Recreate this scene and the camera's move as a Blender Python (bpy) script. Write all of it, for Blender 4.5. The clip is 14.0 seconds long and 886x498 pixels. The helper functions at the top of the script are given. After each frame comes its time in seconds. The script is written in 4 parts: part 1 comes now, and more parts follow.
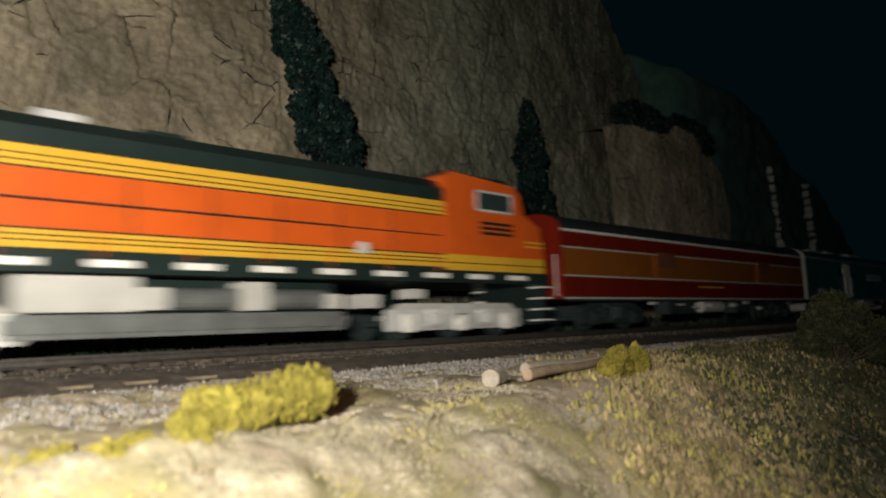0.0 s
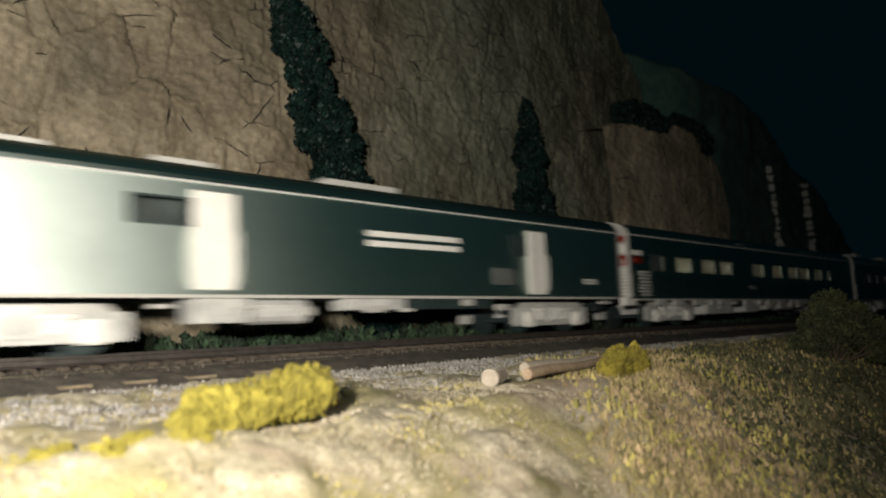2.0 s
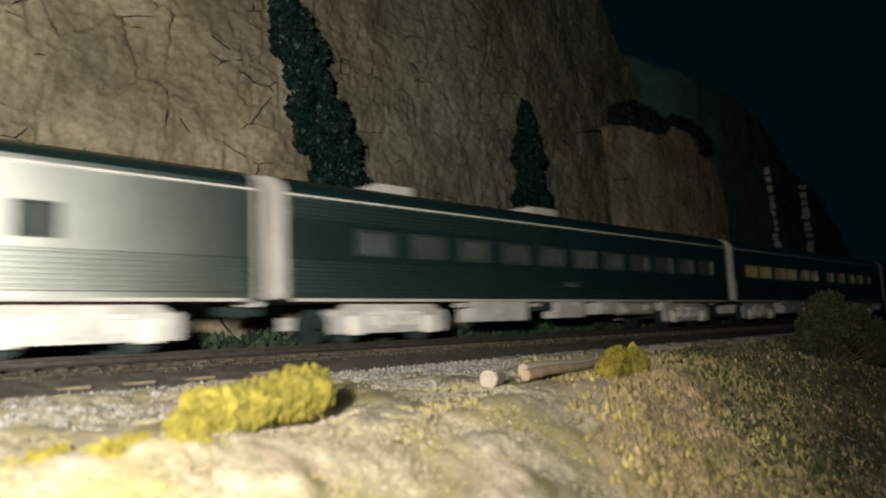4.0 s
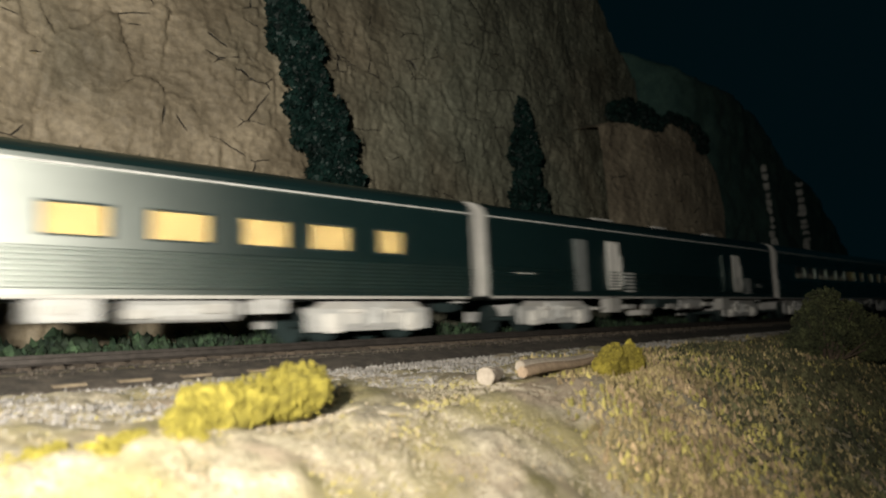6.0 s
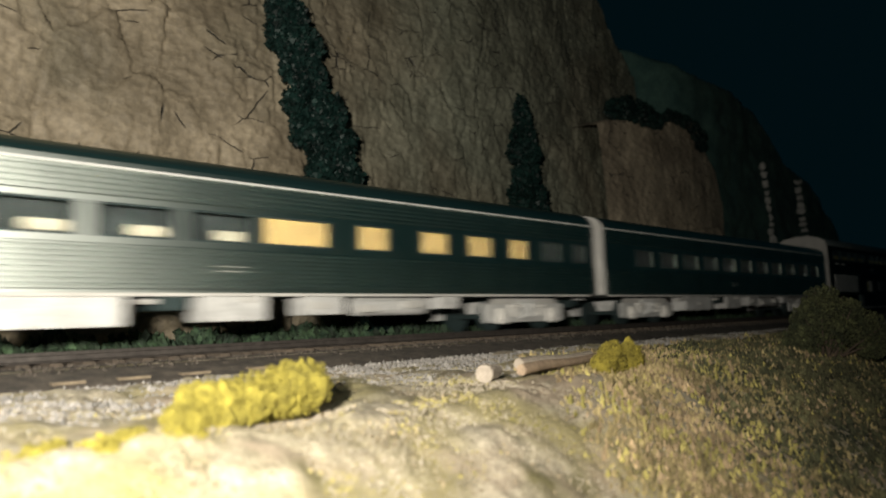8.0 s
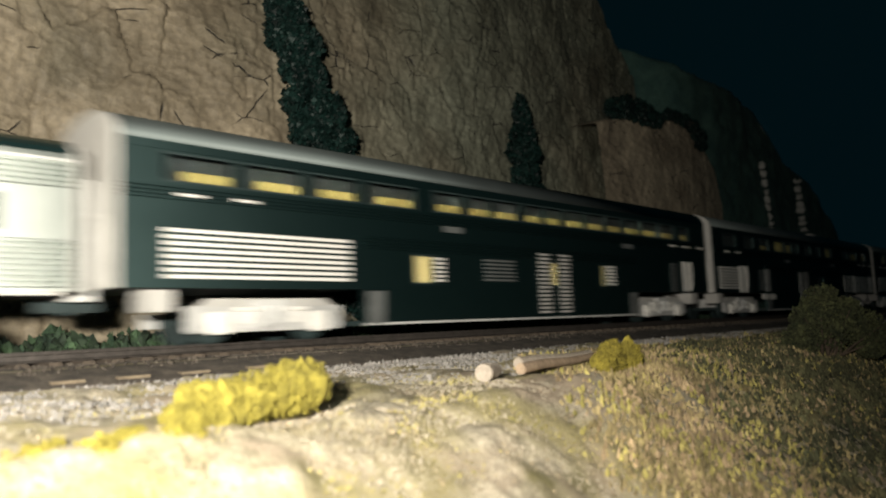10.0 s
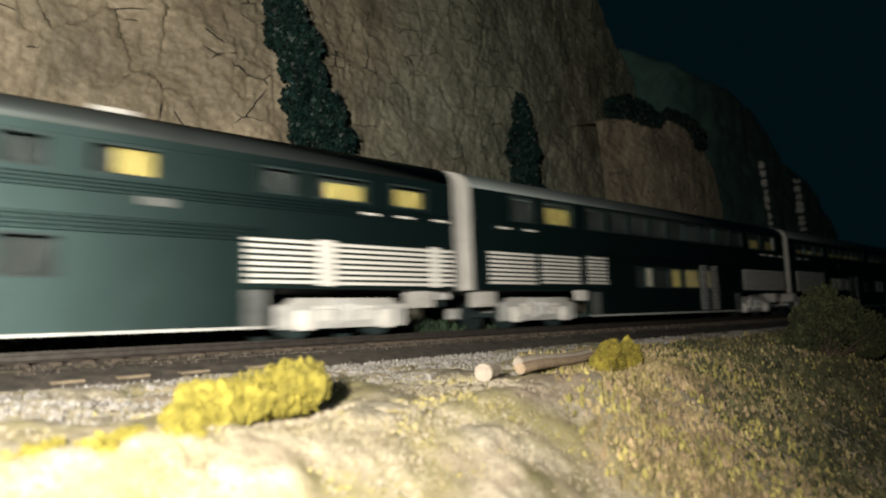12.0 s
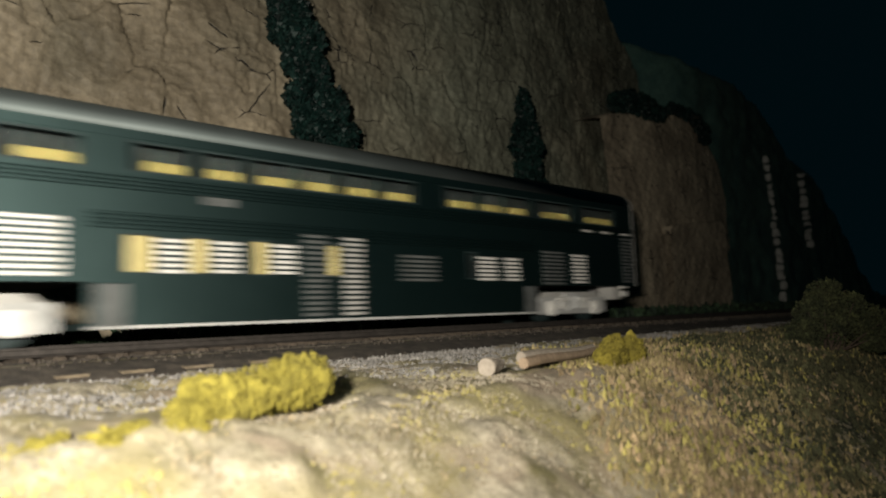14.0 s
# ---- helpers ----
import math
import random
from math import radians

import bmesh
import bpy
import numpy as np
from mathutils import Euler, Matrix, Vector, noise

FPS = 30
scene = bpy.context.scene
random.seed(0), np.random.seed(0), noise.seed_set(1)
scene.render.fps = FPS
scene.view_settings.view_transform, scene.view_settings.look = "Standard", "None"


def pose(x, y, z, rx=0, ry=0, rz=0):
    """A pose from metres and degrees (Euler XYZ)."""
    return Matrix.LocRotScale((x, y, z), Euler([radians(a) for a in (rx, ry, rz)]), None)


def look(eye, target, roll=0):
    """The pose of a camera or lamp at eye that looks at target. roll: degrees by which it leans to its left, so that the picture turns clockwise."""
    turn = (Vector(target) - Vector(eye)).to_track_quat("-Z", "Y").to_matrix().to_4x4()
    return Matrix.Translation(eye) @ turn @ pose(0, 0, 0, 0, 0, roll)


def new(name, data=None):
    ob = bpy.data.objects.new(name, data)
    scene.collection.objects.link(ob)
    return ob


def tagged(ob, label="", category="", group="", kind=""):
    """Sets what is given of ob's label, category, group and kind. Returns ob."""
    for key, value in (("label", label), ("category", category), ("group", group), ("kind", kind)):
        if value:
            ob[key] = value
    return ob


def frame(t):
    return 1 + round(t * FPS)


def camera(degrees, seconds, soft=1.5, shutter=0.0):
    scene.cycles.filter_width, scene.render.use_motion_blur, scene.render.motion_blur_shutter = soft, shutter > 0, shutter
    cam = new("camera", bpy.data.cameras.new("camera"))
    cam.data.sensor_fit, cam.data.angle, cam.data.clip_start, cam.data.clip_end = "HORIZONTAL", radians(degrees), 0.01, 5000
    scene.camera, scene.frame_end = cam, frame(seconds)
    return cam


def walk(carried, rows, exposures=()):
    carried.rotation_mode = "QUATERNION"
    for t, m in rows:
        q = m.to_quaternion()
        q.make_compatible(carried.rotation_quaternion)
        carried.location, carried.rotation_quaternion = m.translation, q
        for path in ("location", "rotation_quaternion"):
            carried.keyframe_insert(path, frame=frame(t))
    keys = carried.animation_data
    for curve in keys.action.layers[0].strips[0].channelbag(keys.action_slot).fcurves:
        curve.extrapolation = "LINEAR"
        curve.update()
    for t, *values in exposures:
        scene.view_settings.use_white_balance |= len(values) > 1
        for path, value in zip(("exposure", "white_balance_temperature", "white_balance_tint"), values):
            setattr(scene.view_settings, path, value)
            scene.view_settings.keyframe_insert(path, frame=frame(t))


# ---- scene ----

# A model railway at 1:87: numbers below are full-size metres unless multiplied by K.
K = 1 / 87.0
TRACK_Y = 15.78      # track centre line
SPEED = 21.6         # train speed, towards -x
EYE = (0.0, 0.0, 0.22 * K)


def aim(turn, lift):
    """Camera pose from its heading and upward tilt in degrees."""
    a, b = radians(turn), radians(lift)
    way = Vector((math.cos(a) * math.cos(b), math.sin(a) * math.cos(b), math.sin(b)))
    return look(EYE, Vector(EYE) + way, -2.3)


cam = camera(62.19, 14.0, soft=2.0, shutter=0.65)
cam.data.dof.use_dof = True
cam.data.dof.focus_distance = 20.0 * K
cam.data.dof.aperture_fstop = 23
walk(cam, [(t, aim(a, b)) for t, a, b in [
    (0.0, 44.378, 6.311), (1.0, 44.337, 6.223), (2.0, 44.337, 6.267), (2.5, 44.297, 6.267),
    (3.0, 44.256, 6.333), (5.5, 44.114, 6.311), (6.0, 43.993, 6.135), (6.5, 43.972, 6.135),
    (7.0, 43.912, 6.025), (7.5, 43.972, 6.003), (8.0, 43.912, 5.946), (10.5, 43.871, 5.871),
    (12.0, 43.851, 5.849), (12.5, 43.932, 5.760), (13.0, 43.993, 5.474), (13.5, 44.013, 5.474),
    (14.0, 44.114, 5.452)]],
    exposures=[(0.0, -0.4), (0.6, -0.37), (1.5, -0.2), (3.0, -0.28), (5.5, -0.05), (6.5, -0.1), (7.5, 0.1), (8.0, 0.02), (10.5, 0.2),
               (11.5, 0.25), (12.0, 0.25), (12.5, -0.2), (13.0, 0.08), (13.5, 0.05), (14.0, -0.35)])

# ---- light: a dark room and one warm hand lamp beside the camera ----
world = bpy.data.worlds.new("dark_room")
scene.world = world
world.use_nodes = True
bg = world.node_tree.nodes["Background"]
bg.inputs["Color"].default_value = (0.1, 0.64, 0.86, 1)
bg.inputs["Strength"].default_value = 0.0062

lamp_data = bpy.data.lights.new("hand_lamp", "SPOT")
lamp_data.energy = 3.7
lamp_data.color = (1.0, 0.933, 0.818)
lamp_data.spot_size = radians(150)
lamp_data.spot_blend = 1.0
lamp_data.shadow_soft_size = 0.004
lamp = new("hand_lamp", lamp_data)
lamp.matrix_world = look((-2.8 * K, -0.5 * K, 1.7 * K), (1.4 * K, 14.0 * K, 2.7 * K))


# ---- materials ----
def material(name, base, rough=0.6, metal=0.0, vary=0.25, grain=3.0, bump=0.2, fine=60.0, second=None, coat=0.0, spec=0.5,
             spot=0.5, rand=0.0, island=0.0):
    """Principled surface whose colour wanders at two scales; grain and fine are features per full-size metre."""
    m = bpy.data.materials.new(name)
    m.use_nodes = True
    nt = m.node_tree
    b = nt.nodes["Principled BSDF"]
    b.inputs["Roughness"].default_value = rough
    b.inputs["Metallic"].default_value = metal
    b.inputs["Coat Weight"].default_value = coat
    b.inputs["Specular IOR Level"].default_value = spec
    co = nt.nodes.new("ShaderNodeTexCoord")
    n1 = nt.nodes.new("ShaderNodeTexNoise")
    n1.inputs["Scale"].default_value = grain * 87
    n1.inputs["Detail"].default_value = 5
    n1.inputs["Roughness"].default_value = 0.62
    n2 = nt.nodes.new("ShaderNodeTexNoise")
    n2.inputs["Scale"].default_value = fine * 87
    n2.inputs["Detail"].default_value = 2
    nt.links.new(co.outputs["Object"], n1.inputs["Vector"])
    nt.links.new(co.outputs["Object"], n2.inputs["Vector"])
    ramp = nt.nodes.new("ShaderNodeValToRGB")
    lo = [c * (1 - vary) for c in base]
    hi = [min(1, c * (1 + vary)) for c in (second or base)]
    ramp.color_ramp.elements[0].position = spot - 0.18
    ramp.color_ramp.elements[1].position = spot + 0.18
    ramp.color_ramp.elements[0].color = (*lo, 1)
    ramp.color_ramp.elements[1].color = (*hi, 1)
    nt.links.new(n1.outputs["Fac"], ramp.inputs["Fac"])
    mix = nt.nodes.new("ShaderNodeMix")
    mix.data_type, mix.blend_type = "RGBA", "OVERLAY"
    mix.inputs["Factor"].default_value = min(1.0, vary * 1.5)
    nt.links.new(ramp.outputs["Color"], mix.inputs["A"])
    nt.links.new(n2.outputs["Fac"], mix.inputs["B"])
    out = mix.outputs["Result"]
    if rand or island:
        src = nt.nodes.new("ShaderNodeObjectInfo") if rand else nt.nodes.new("ShaderNodeNewGeometry")
        hs = nt.nodes.new("ShaderNodeHueSaturation")
        mr = nt.nodes.new("ShaderNodeMapRange")
        mr.inputs["To Min"].default_value = 1 - (rand or island)
        mr.inputs["To Max"].default_value = 1 + (rand or island)
        nt.links.new(src.outputs["Random" if rand else "Random Per Island"], mr.inputs["Value"])
        nt.links.new(mr.outputs["Result"], hs.inputs["Value"])
        nt.links.new(out, hs.inputs["Color"])
        out = hs.outputs["Color"]
    nt.links.new(out, b.inputs["Base Color"])
    if bump:
        bp = nt.nodes.new("ShaderNodeBump")
        bp.inputs["Strength"].default_value = bump
        bp.inputs["Distance"].default_value = 0.0005
        nt.links.new(n2.outputs["Fac"], bp.inputs["Height"])
        nt.links.new(bp.outputs["Normal"], b.inputs["Normal"])
    return m


def silvered(m, gloss=0.54, share=0.96, under=None):
    """Sprayed silver: a broad metal-flake sheen over a little flat paint."""
    nt = m.node_tree
    b = nt.nodes["Principled BSDF"]
    g = nt.nodes.new("ShaderNodeBsdfGlossy")
    g.distribution = "BECKMANN"
    g.inputs["Roughness"].default_value = gloss
    nt.links.new(b.inputs["Base Color"].links[0].from_socket, g.inputs["Color"])
    nt.links.new(b.inputs["Normal"].links[0].from_socket, g.inputs["Normal"])
    mix = nt.nodes.new("ShaderNodeMixShader")
    mix.inputs["Fac"].default_value = share
    if under:
        nt.links.remove(b.inputs["Base Color"].links[0])
        b.inputs["Base Color"].default_value = (*under, 1)
    nt.links.new(b.outputs["BSDF"], mix.inputs[1])
    nt.links.new(g.outputs["BSDF"], mix.inputs[2])
    nt.links.new(mix.outputs["Shader"], nt.nodes["Material Output"].inputs["Surface"])
    return m


def glass_material():
    m = bpy.data.materials.new("window_glass")
    m.use_nodes = True
    b = m.node_tree.nodes["Principled BSDF"]
    b.inputs["Base Color"].default_value = (0.85, 0.92, 0.9, 1)
    b.inputs["Roughness"].default_value = 0.06
    b.inputs["Transmission Weight"].default_value = 1.0
    b.inputs["IOR"].default_value = 1.1
    return m


M_ROCK = material("plaster_rock", (0.178, 0.146, 0.096), 0.7, vary=0.3, grain=0.35, fine=6, bump=0.3, second=(0.24, 0.2, 0.138))


def add_dimming(m):
    """Along the cliff tan stone turns darker grey-green: the lamp's fading put into colour."""
    nt = m.node_tree
    b = nt.nodes["Principled BSDF"]
    old = b.inputs["Base Color"].links[0].from_socket
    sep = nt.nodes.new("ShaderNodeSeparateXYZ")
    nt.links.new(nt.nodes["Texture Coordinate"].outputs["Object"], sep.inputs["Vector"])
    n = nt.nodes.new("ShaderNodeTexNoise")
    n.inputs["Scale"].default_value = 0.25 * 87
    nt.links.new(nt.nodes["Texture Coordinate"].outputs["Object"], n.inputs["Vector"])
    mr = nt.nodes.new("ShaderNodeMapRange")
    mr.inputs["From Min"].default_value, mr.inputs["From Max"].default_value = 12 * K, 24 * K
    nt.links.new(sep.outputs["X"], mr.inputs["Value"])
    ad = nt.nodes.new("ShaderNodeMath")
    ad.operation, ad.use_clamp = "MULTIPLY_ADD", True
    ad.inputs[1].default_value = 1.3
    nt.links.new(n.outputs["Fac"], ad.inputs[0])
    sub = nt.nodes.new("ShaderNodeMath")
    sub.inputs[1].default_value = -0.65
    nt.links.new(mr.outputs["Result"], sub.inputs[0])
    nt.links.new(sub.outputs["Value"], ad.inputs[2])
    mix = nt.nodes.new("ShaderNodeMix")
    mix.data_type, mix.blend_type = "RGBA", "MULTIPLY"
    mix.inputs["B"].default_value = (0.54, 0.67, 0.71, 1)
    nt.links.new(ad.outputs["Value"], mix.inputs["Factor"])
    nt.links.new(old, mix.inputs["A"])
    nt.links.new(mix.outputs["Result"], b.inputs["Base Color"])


def add_cracks(m):
    """Thin slanting cracks, open and dirt-filled, in patches over the stone."""
    nt = m.node_tree
    b = nt.nodes["Principled BSDF"]
    co = nt.nodes["Texture Coordinate"]
    old = b.inputs["Base Color"].links[0].from_socket
    wob = nt.nodes.new("ShaderNodeTexNoise")
    wob.inputs["Scale"].default_value = 0.9 * 87
    wob.inputs["Detail"].default_value = 4
    nt.links.new(co.outputs["Object"], wob.inputs["Vector"])
    sway = nt.nodes.new("ShaderNodeVectorMath")
    sway.operation = "MULTIPLY_ADD"
    sway.inputs[1].default_value = (0.35 * K, 0.35 * K, 0.35 * K)
    nt.links.new(wob.outputs["Color"], sway.inputs[0])
    nt.links.new(co.outputs["Object"], sway.inputs[2])
    mp = nt.nodes.new("ShaderNodeMapping")
    mp.inputs["Rotation"].default_value = (0, radians(35), 0)
    mp.inputs["Scale"].default_value = (87 * 0.45, 87 * 0.2, 87 * 0.85)
    nt.links.new(sway.outputs["Vector"], mp.inputs["Vector"])
    n = nt.nodes.new("ShaderNodeTexVoronoi")
    n.feature = "DISTANCE_TO_EDGE"
    n.inputs["Scale"].default_value = 1.0
    nt.links.new(mp.outputs["Vector"], n.inputs["Vector"])
    line = nt.nodes.new("ShaderNodeMapRange")
    line.inputs["From Min"].default_value, line.inputs["From Max"].default_value = 0.003, 0.016
    line.inputs["To Min"].default_value, line.inputs["To Max"].default_value = 1.0, 0.0
    nt.links.new(n.outputs["Distance"], line.inputs["Value"])
    g = nt.nodes.new("ShaderNodeTexNoise")
    g.inputs["Scale"].default_value = 0.8 * 87
    gate = nt.nodes.new("ShaderNodeMapRange")
    gate.inputs["From Min"].default_value, gate.inputs["From Max"].default_value = 0.54, 0.6
    nt.links.new(co.outputs["Object"], g.inputs["Vector"])
    nt.links.new(g.outputs["Fac"], gate.inputs["Value"])
    mul = nt.nodes.new("ShaderNodeMath")
    mul.operation = "MULTIPLY"
    nt.links.new(line.outputs["Result"], mul.inputs[0])
    nt.links.new(gate.outputs["Result"], mul.inputs[1])
    mix = nt.nodes.new("ShaderNodeMix")
    mix.data_type = "RGBA"
    mix.inputs["B"].default_value = (0.025, 0.022, 0.018, 1)
    nt.links.new(mul.outputs["Value"], mix.inputs["Factor"])
    nt.links.new(old, mix.inputs["A"])
    nt.links.new(mix.outputs["Result"], b.inputs["Base Color"])
    bp = nt.nodes.new("ShaderNodeBump")
    bp.invert = True
    bp.inputs["Strength"].default_value = 0.8
    bp.inputs["Distance"].default_value = 0.0008
    nt.links.new(mul.outputs["Value"], bp.inputs["Height"])
    nt.links.new(b.inputs["Normal"].links[0].from_socket, bp.inputs["Normal"])
    # chipped scales that overlap down the slope
    chip = nt.nodes.new("ShaderNodeTexVoronoi")
    chip.inputs["Scale"].default_value = 4.0
    nt.links.new(mp.outputs["Vector"], chip.inputs["Vector"])
    bc = nt.nodes.new("ShaderNodeBump")
    bc.inputs["Strength"].default_value = 0.55
    bc.inputs["Distance"].default_value = 0.0012
    nt.links.new(chip.outputs["Distance"], bc.inputs["Height"])
    nt.links.new(bp.outputs["Normal"], bc.inputs["Normal"])
    nt.links.new(bc.outputs["Normal"], b.inputs["Normal"])


add_dimming(M_ROCK)
add_cracks(M_ROCK)
M_ROCK_RED = material("ochre_rock", (0.22, 0.18, 0.125), 0.8, vary=0.25, grain=0.5, fine=6, bump=0.3, second=(0.31, 0.26, 0.185))
add_cracks(M_ROCK_RED)
M_HILL = material("wooded_slope", (0.025, 0.08, 0.074), 0.9, vary=0.4, grain=0.8, fine=9, bump=0.8, second=(0.035, 0.075, 0.06))
M_LEAF = material("dark_foliage", (0.003, 0.011, 0.010), 0.5, vary=0.4, grain=2, fine=30, bump=0.2, second=(0.006, 0.018, 0.015), island=0.5, spec=0.2)
M_LEAF2 = material("olive_foliage", (0.03, 0.042, 0.018), 0.9, vary=0.4, grain=2, fine=20, bump=0.2, second=(0.06, 0.065, 0.026), island=0.5)
M_WEED = material("dark_weeds", (0.012, 0.032, 0.02), 0.8, vary=0.4, grain=2, fine=20, bump=0.2, second=(0.03, 0.055, 0.025), island=0.6)
M_BARK = material("bark", (0.09, 0.065, 0.045), 0.9, vary=0.4, grain=6, fine=30, bump=0.5)
M_YELLOW = material("yellow_foam", (0.17, 0.145, 0.018), 0.95, vary=0.2, grain=4, fine=40, bump=0.5, second=(0.26, 0.22, 0.034), island=0.12)
M_MUSTARD = material("mustard_foam", (0.19, 0.155, 0.02), 0.95, vary=0.25, grain=4, fine=40, bump=0.6, second=(0.26, 0.215, 0.03), island=0.25)
M_TURF = material("straw_turf", (0.29, 0.24, 0.14), 0.95, vary=0.35, grain=0.9, fine=12, bump=0.4, second=(0.34, 0.27, 0.17), island=0.3)
M_TURF_Y = material("yellow_turf", (0.28, 0.25, 0.07), 0.95, vary=0.3, grain=0.9, fine=12, bump=0.4, second=(0.42, 0.36, 0.12), island=0.25)
M_TURF_G = material("olive_turf", (0.145, 0.12, 0.052), 0.95, vary=0.4, grain=0.7, fine=12, bump=0.4, second=(0.34, 0.27, 0.13), island=0.3)
M_PALE = material("cream_turf", (0.3, 0.265, 0.19), 0.95, vary=0.3, grain=0.5, fine=12, bump=0.4, second=(0.4, 0.35, 0.27), island=0.15)
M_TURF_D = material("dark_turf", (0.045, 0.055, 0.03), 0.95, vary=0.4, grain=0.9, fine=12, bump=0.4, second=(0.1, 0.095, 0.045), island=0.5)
M_TURF_B = material("brown_turf", (0.17, 0.13, 0.07), 0.95, vary=0.35, grain=0.9, fine=12, bump=0.4, second=(0.42, 0.31, 0.18), island=0.25)
M_GRAVEL = material("grey_gravel", (0.21, 0.2, 0.185), 0.9, vary=0.2, grain=4, fine=20, bump=0.4, second=(0.31, 0.29, 0.265), island=0.22)
M_BALLAST = material("brown_ballast", (0.05, 0.043, 0.036), 0.9, vary=0.35, grain=3, fine=20, bump=0.5, second=(0.085, 0.07, 0.055), island=0.3)
M_TIE = material("tie_wood", (0.075, 0.058, 0.042), 0.9, vary=0.35, grain=5, fine=30, bump=0.4, rand=0.3)
M_RAIL = material("rail_steel", (0.06, 0.052, 0.046), 0.55, 0.4, vary=0.3, grain=5, fine=30, bump=0.2)
# teal undercoats put the shadow tint of the car sides into colour
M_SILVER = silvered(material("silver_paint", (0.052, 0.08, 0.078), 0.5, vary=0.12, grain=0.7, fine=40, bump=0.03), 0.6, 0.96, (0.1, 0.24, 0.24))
M_STEEL = silvered(material("stainless_side", (0.59, 0.62, 0.575), 0.5, vary=0.12, grain=0.7, fine=40, bump=0.03), 0.545, 0.955, (0.14, 0.36, 0.35))
M_DARKGREY = silvered(material("grey_green_paint", (0.33, 0.37, 0.35), 0.5, vary=0.15, grain=0.7, fine=40, bump=0.03), 0.545, 0.955, (0.14, 0.36, 0.35))
M_PALEGREY = silvered(material("pale_grey_side", (0.66, 0.73, 0.68), 0.5, vary=0.1, grain=0.7, fine=40, bump=0.03), 0.57, 0.93, (0.14, 0.36, 0.35))
# two-level roofs are coloured lighter than their sides
M_ROOF = silvered(material("grey_roof_paint", (0.16, 0.19, 0.185), 0.5, vary=0.15, grain=0.7, fine=40, bump=0.03), 0.7, 0.7)
M_END = material("pale_end_paint", (0.46, 0.45, 0.42), 0.6, 0.0, vary=0.12, grain=1.5, fine=40, bump=0.05)
M_WHITE = material("white_paint", (0.78, 0.76, 0.71), 0.55, vary=0.08, grain=1.5, fine=40, bump=0.03)
M_UNDER = material("underframe_grey", (0.52, 0.52, 0.5), 0.6, 0.1, vary=0.25, grain=2, fine=30, bump=0.1)
M_TANK = material("tank_grey", (0.16, 0.17, 0.165), 0.45, 0.3, vary=0.3, grain=2, fine=30, bump=0.1)
M_DARK = material("dark_underframe", (0.02, 0.034, 0.034), 0.6, vary=0.3, grain=2, fine=30, bump=0.1)
M_BLACKROOF = material("black_roof", (0.02, 0.026, 0.027), 0.4, vary=0.2, grain=1, fine=40, bump=0.05)
M_RED = silvered(material("daylight_red", (0.34, 0.027, 0.011), 0.4, vary=0.12, grain=1, fine=40, bump=0.03), 0.58, 0.6)
M_ORANGE2 = silvered(material("daylight_orange", (0.56, 0.175, 0.027), 0.4, vary=0.1, grain=1, fine=40, bump=0.03), 0.58, 0.6)
M_ORANGE = material("loco_orange", (0.62, 0.1, 0.012), 0.38, vary=0.1, grain=1, fine=40, bump=0.03, coat=0.2)
M_LYELLOW = material("loco_yellow", (0.66, 0.37, 0.03), 0.4, vary=0.08, grain=1, fine=40, bump=0.03)
M_LGREEN = material("loco_dark_green", (0.012, 0.022, 0.02), 0.4, vary=0.2, grain=1, fine=40, bump=0.03)
M_AMBER = material("amber_blind", (0.5, 0.33, 0.13), 0.7, vary=0.12, grain=2, fine=20, bump=0.1)
M_STRAW = material("straw_blind", (0.44, 0.34, 0.15), 0.7, vary=0.12, grain=2, fine=20, bump=0.1)
M_CREAM = material("cream_blind", (0.4, 0.35, 0.27), 0.7, vary=0.12, grain=2, fine=20, bump=0.1)
M_SEAT = material("yellow_seat", (0.3, 0.23, 0.07), 0.7, vary=0.15, grain=2, fine=20, bump=0.1)
M_UNLIT = material("dark_interior", (0.02, 0.024, 0.024), 0.8, vary=0.3, grain=2, fine=20, bump=0.1)
M_LOGW = material("pale_birch", (0.42, 0.36, 0.29), 0.8, vary=0.2, grain=6, fine=40, bump=0.4)
M_LOGT = material("tan_wood", (0.42, 0.31, 0.21), 0.8, vary=0.25, grain=6, fine=40, bump=0.4)
M_BOARD = material("weathered_board", (0.17, 0.135, 0.09), 0.9, vary=0.35, grain=3, fine=30, bump=0.3)
M_CHIP = material("pale_stone", (0.42, 0.42, 0.39), 0.8, vary=0.15, grain=4, fine=20, bump=0.3)
M_GLASS = glass_material()


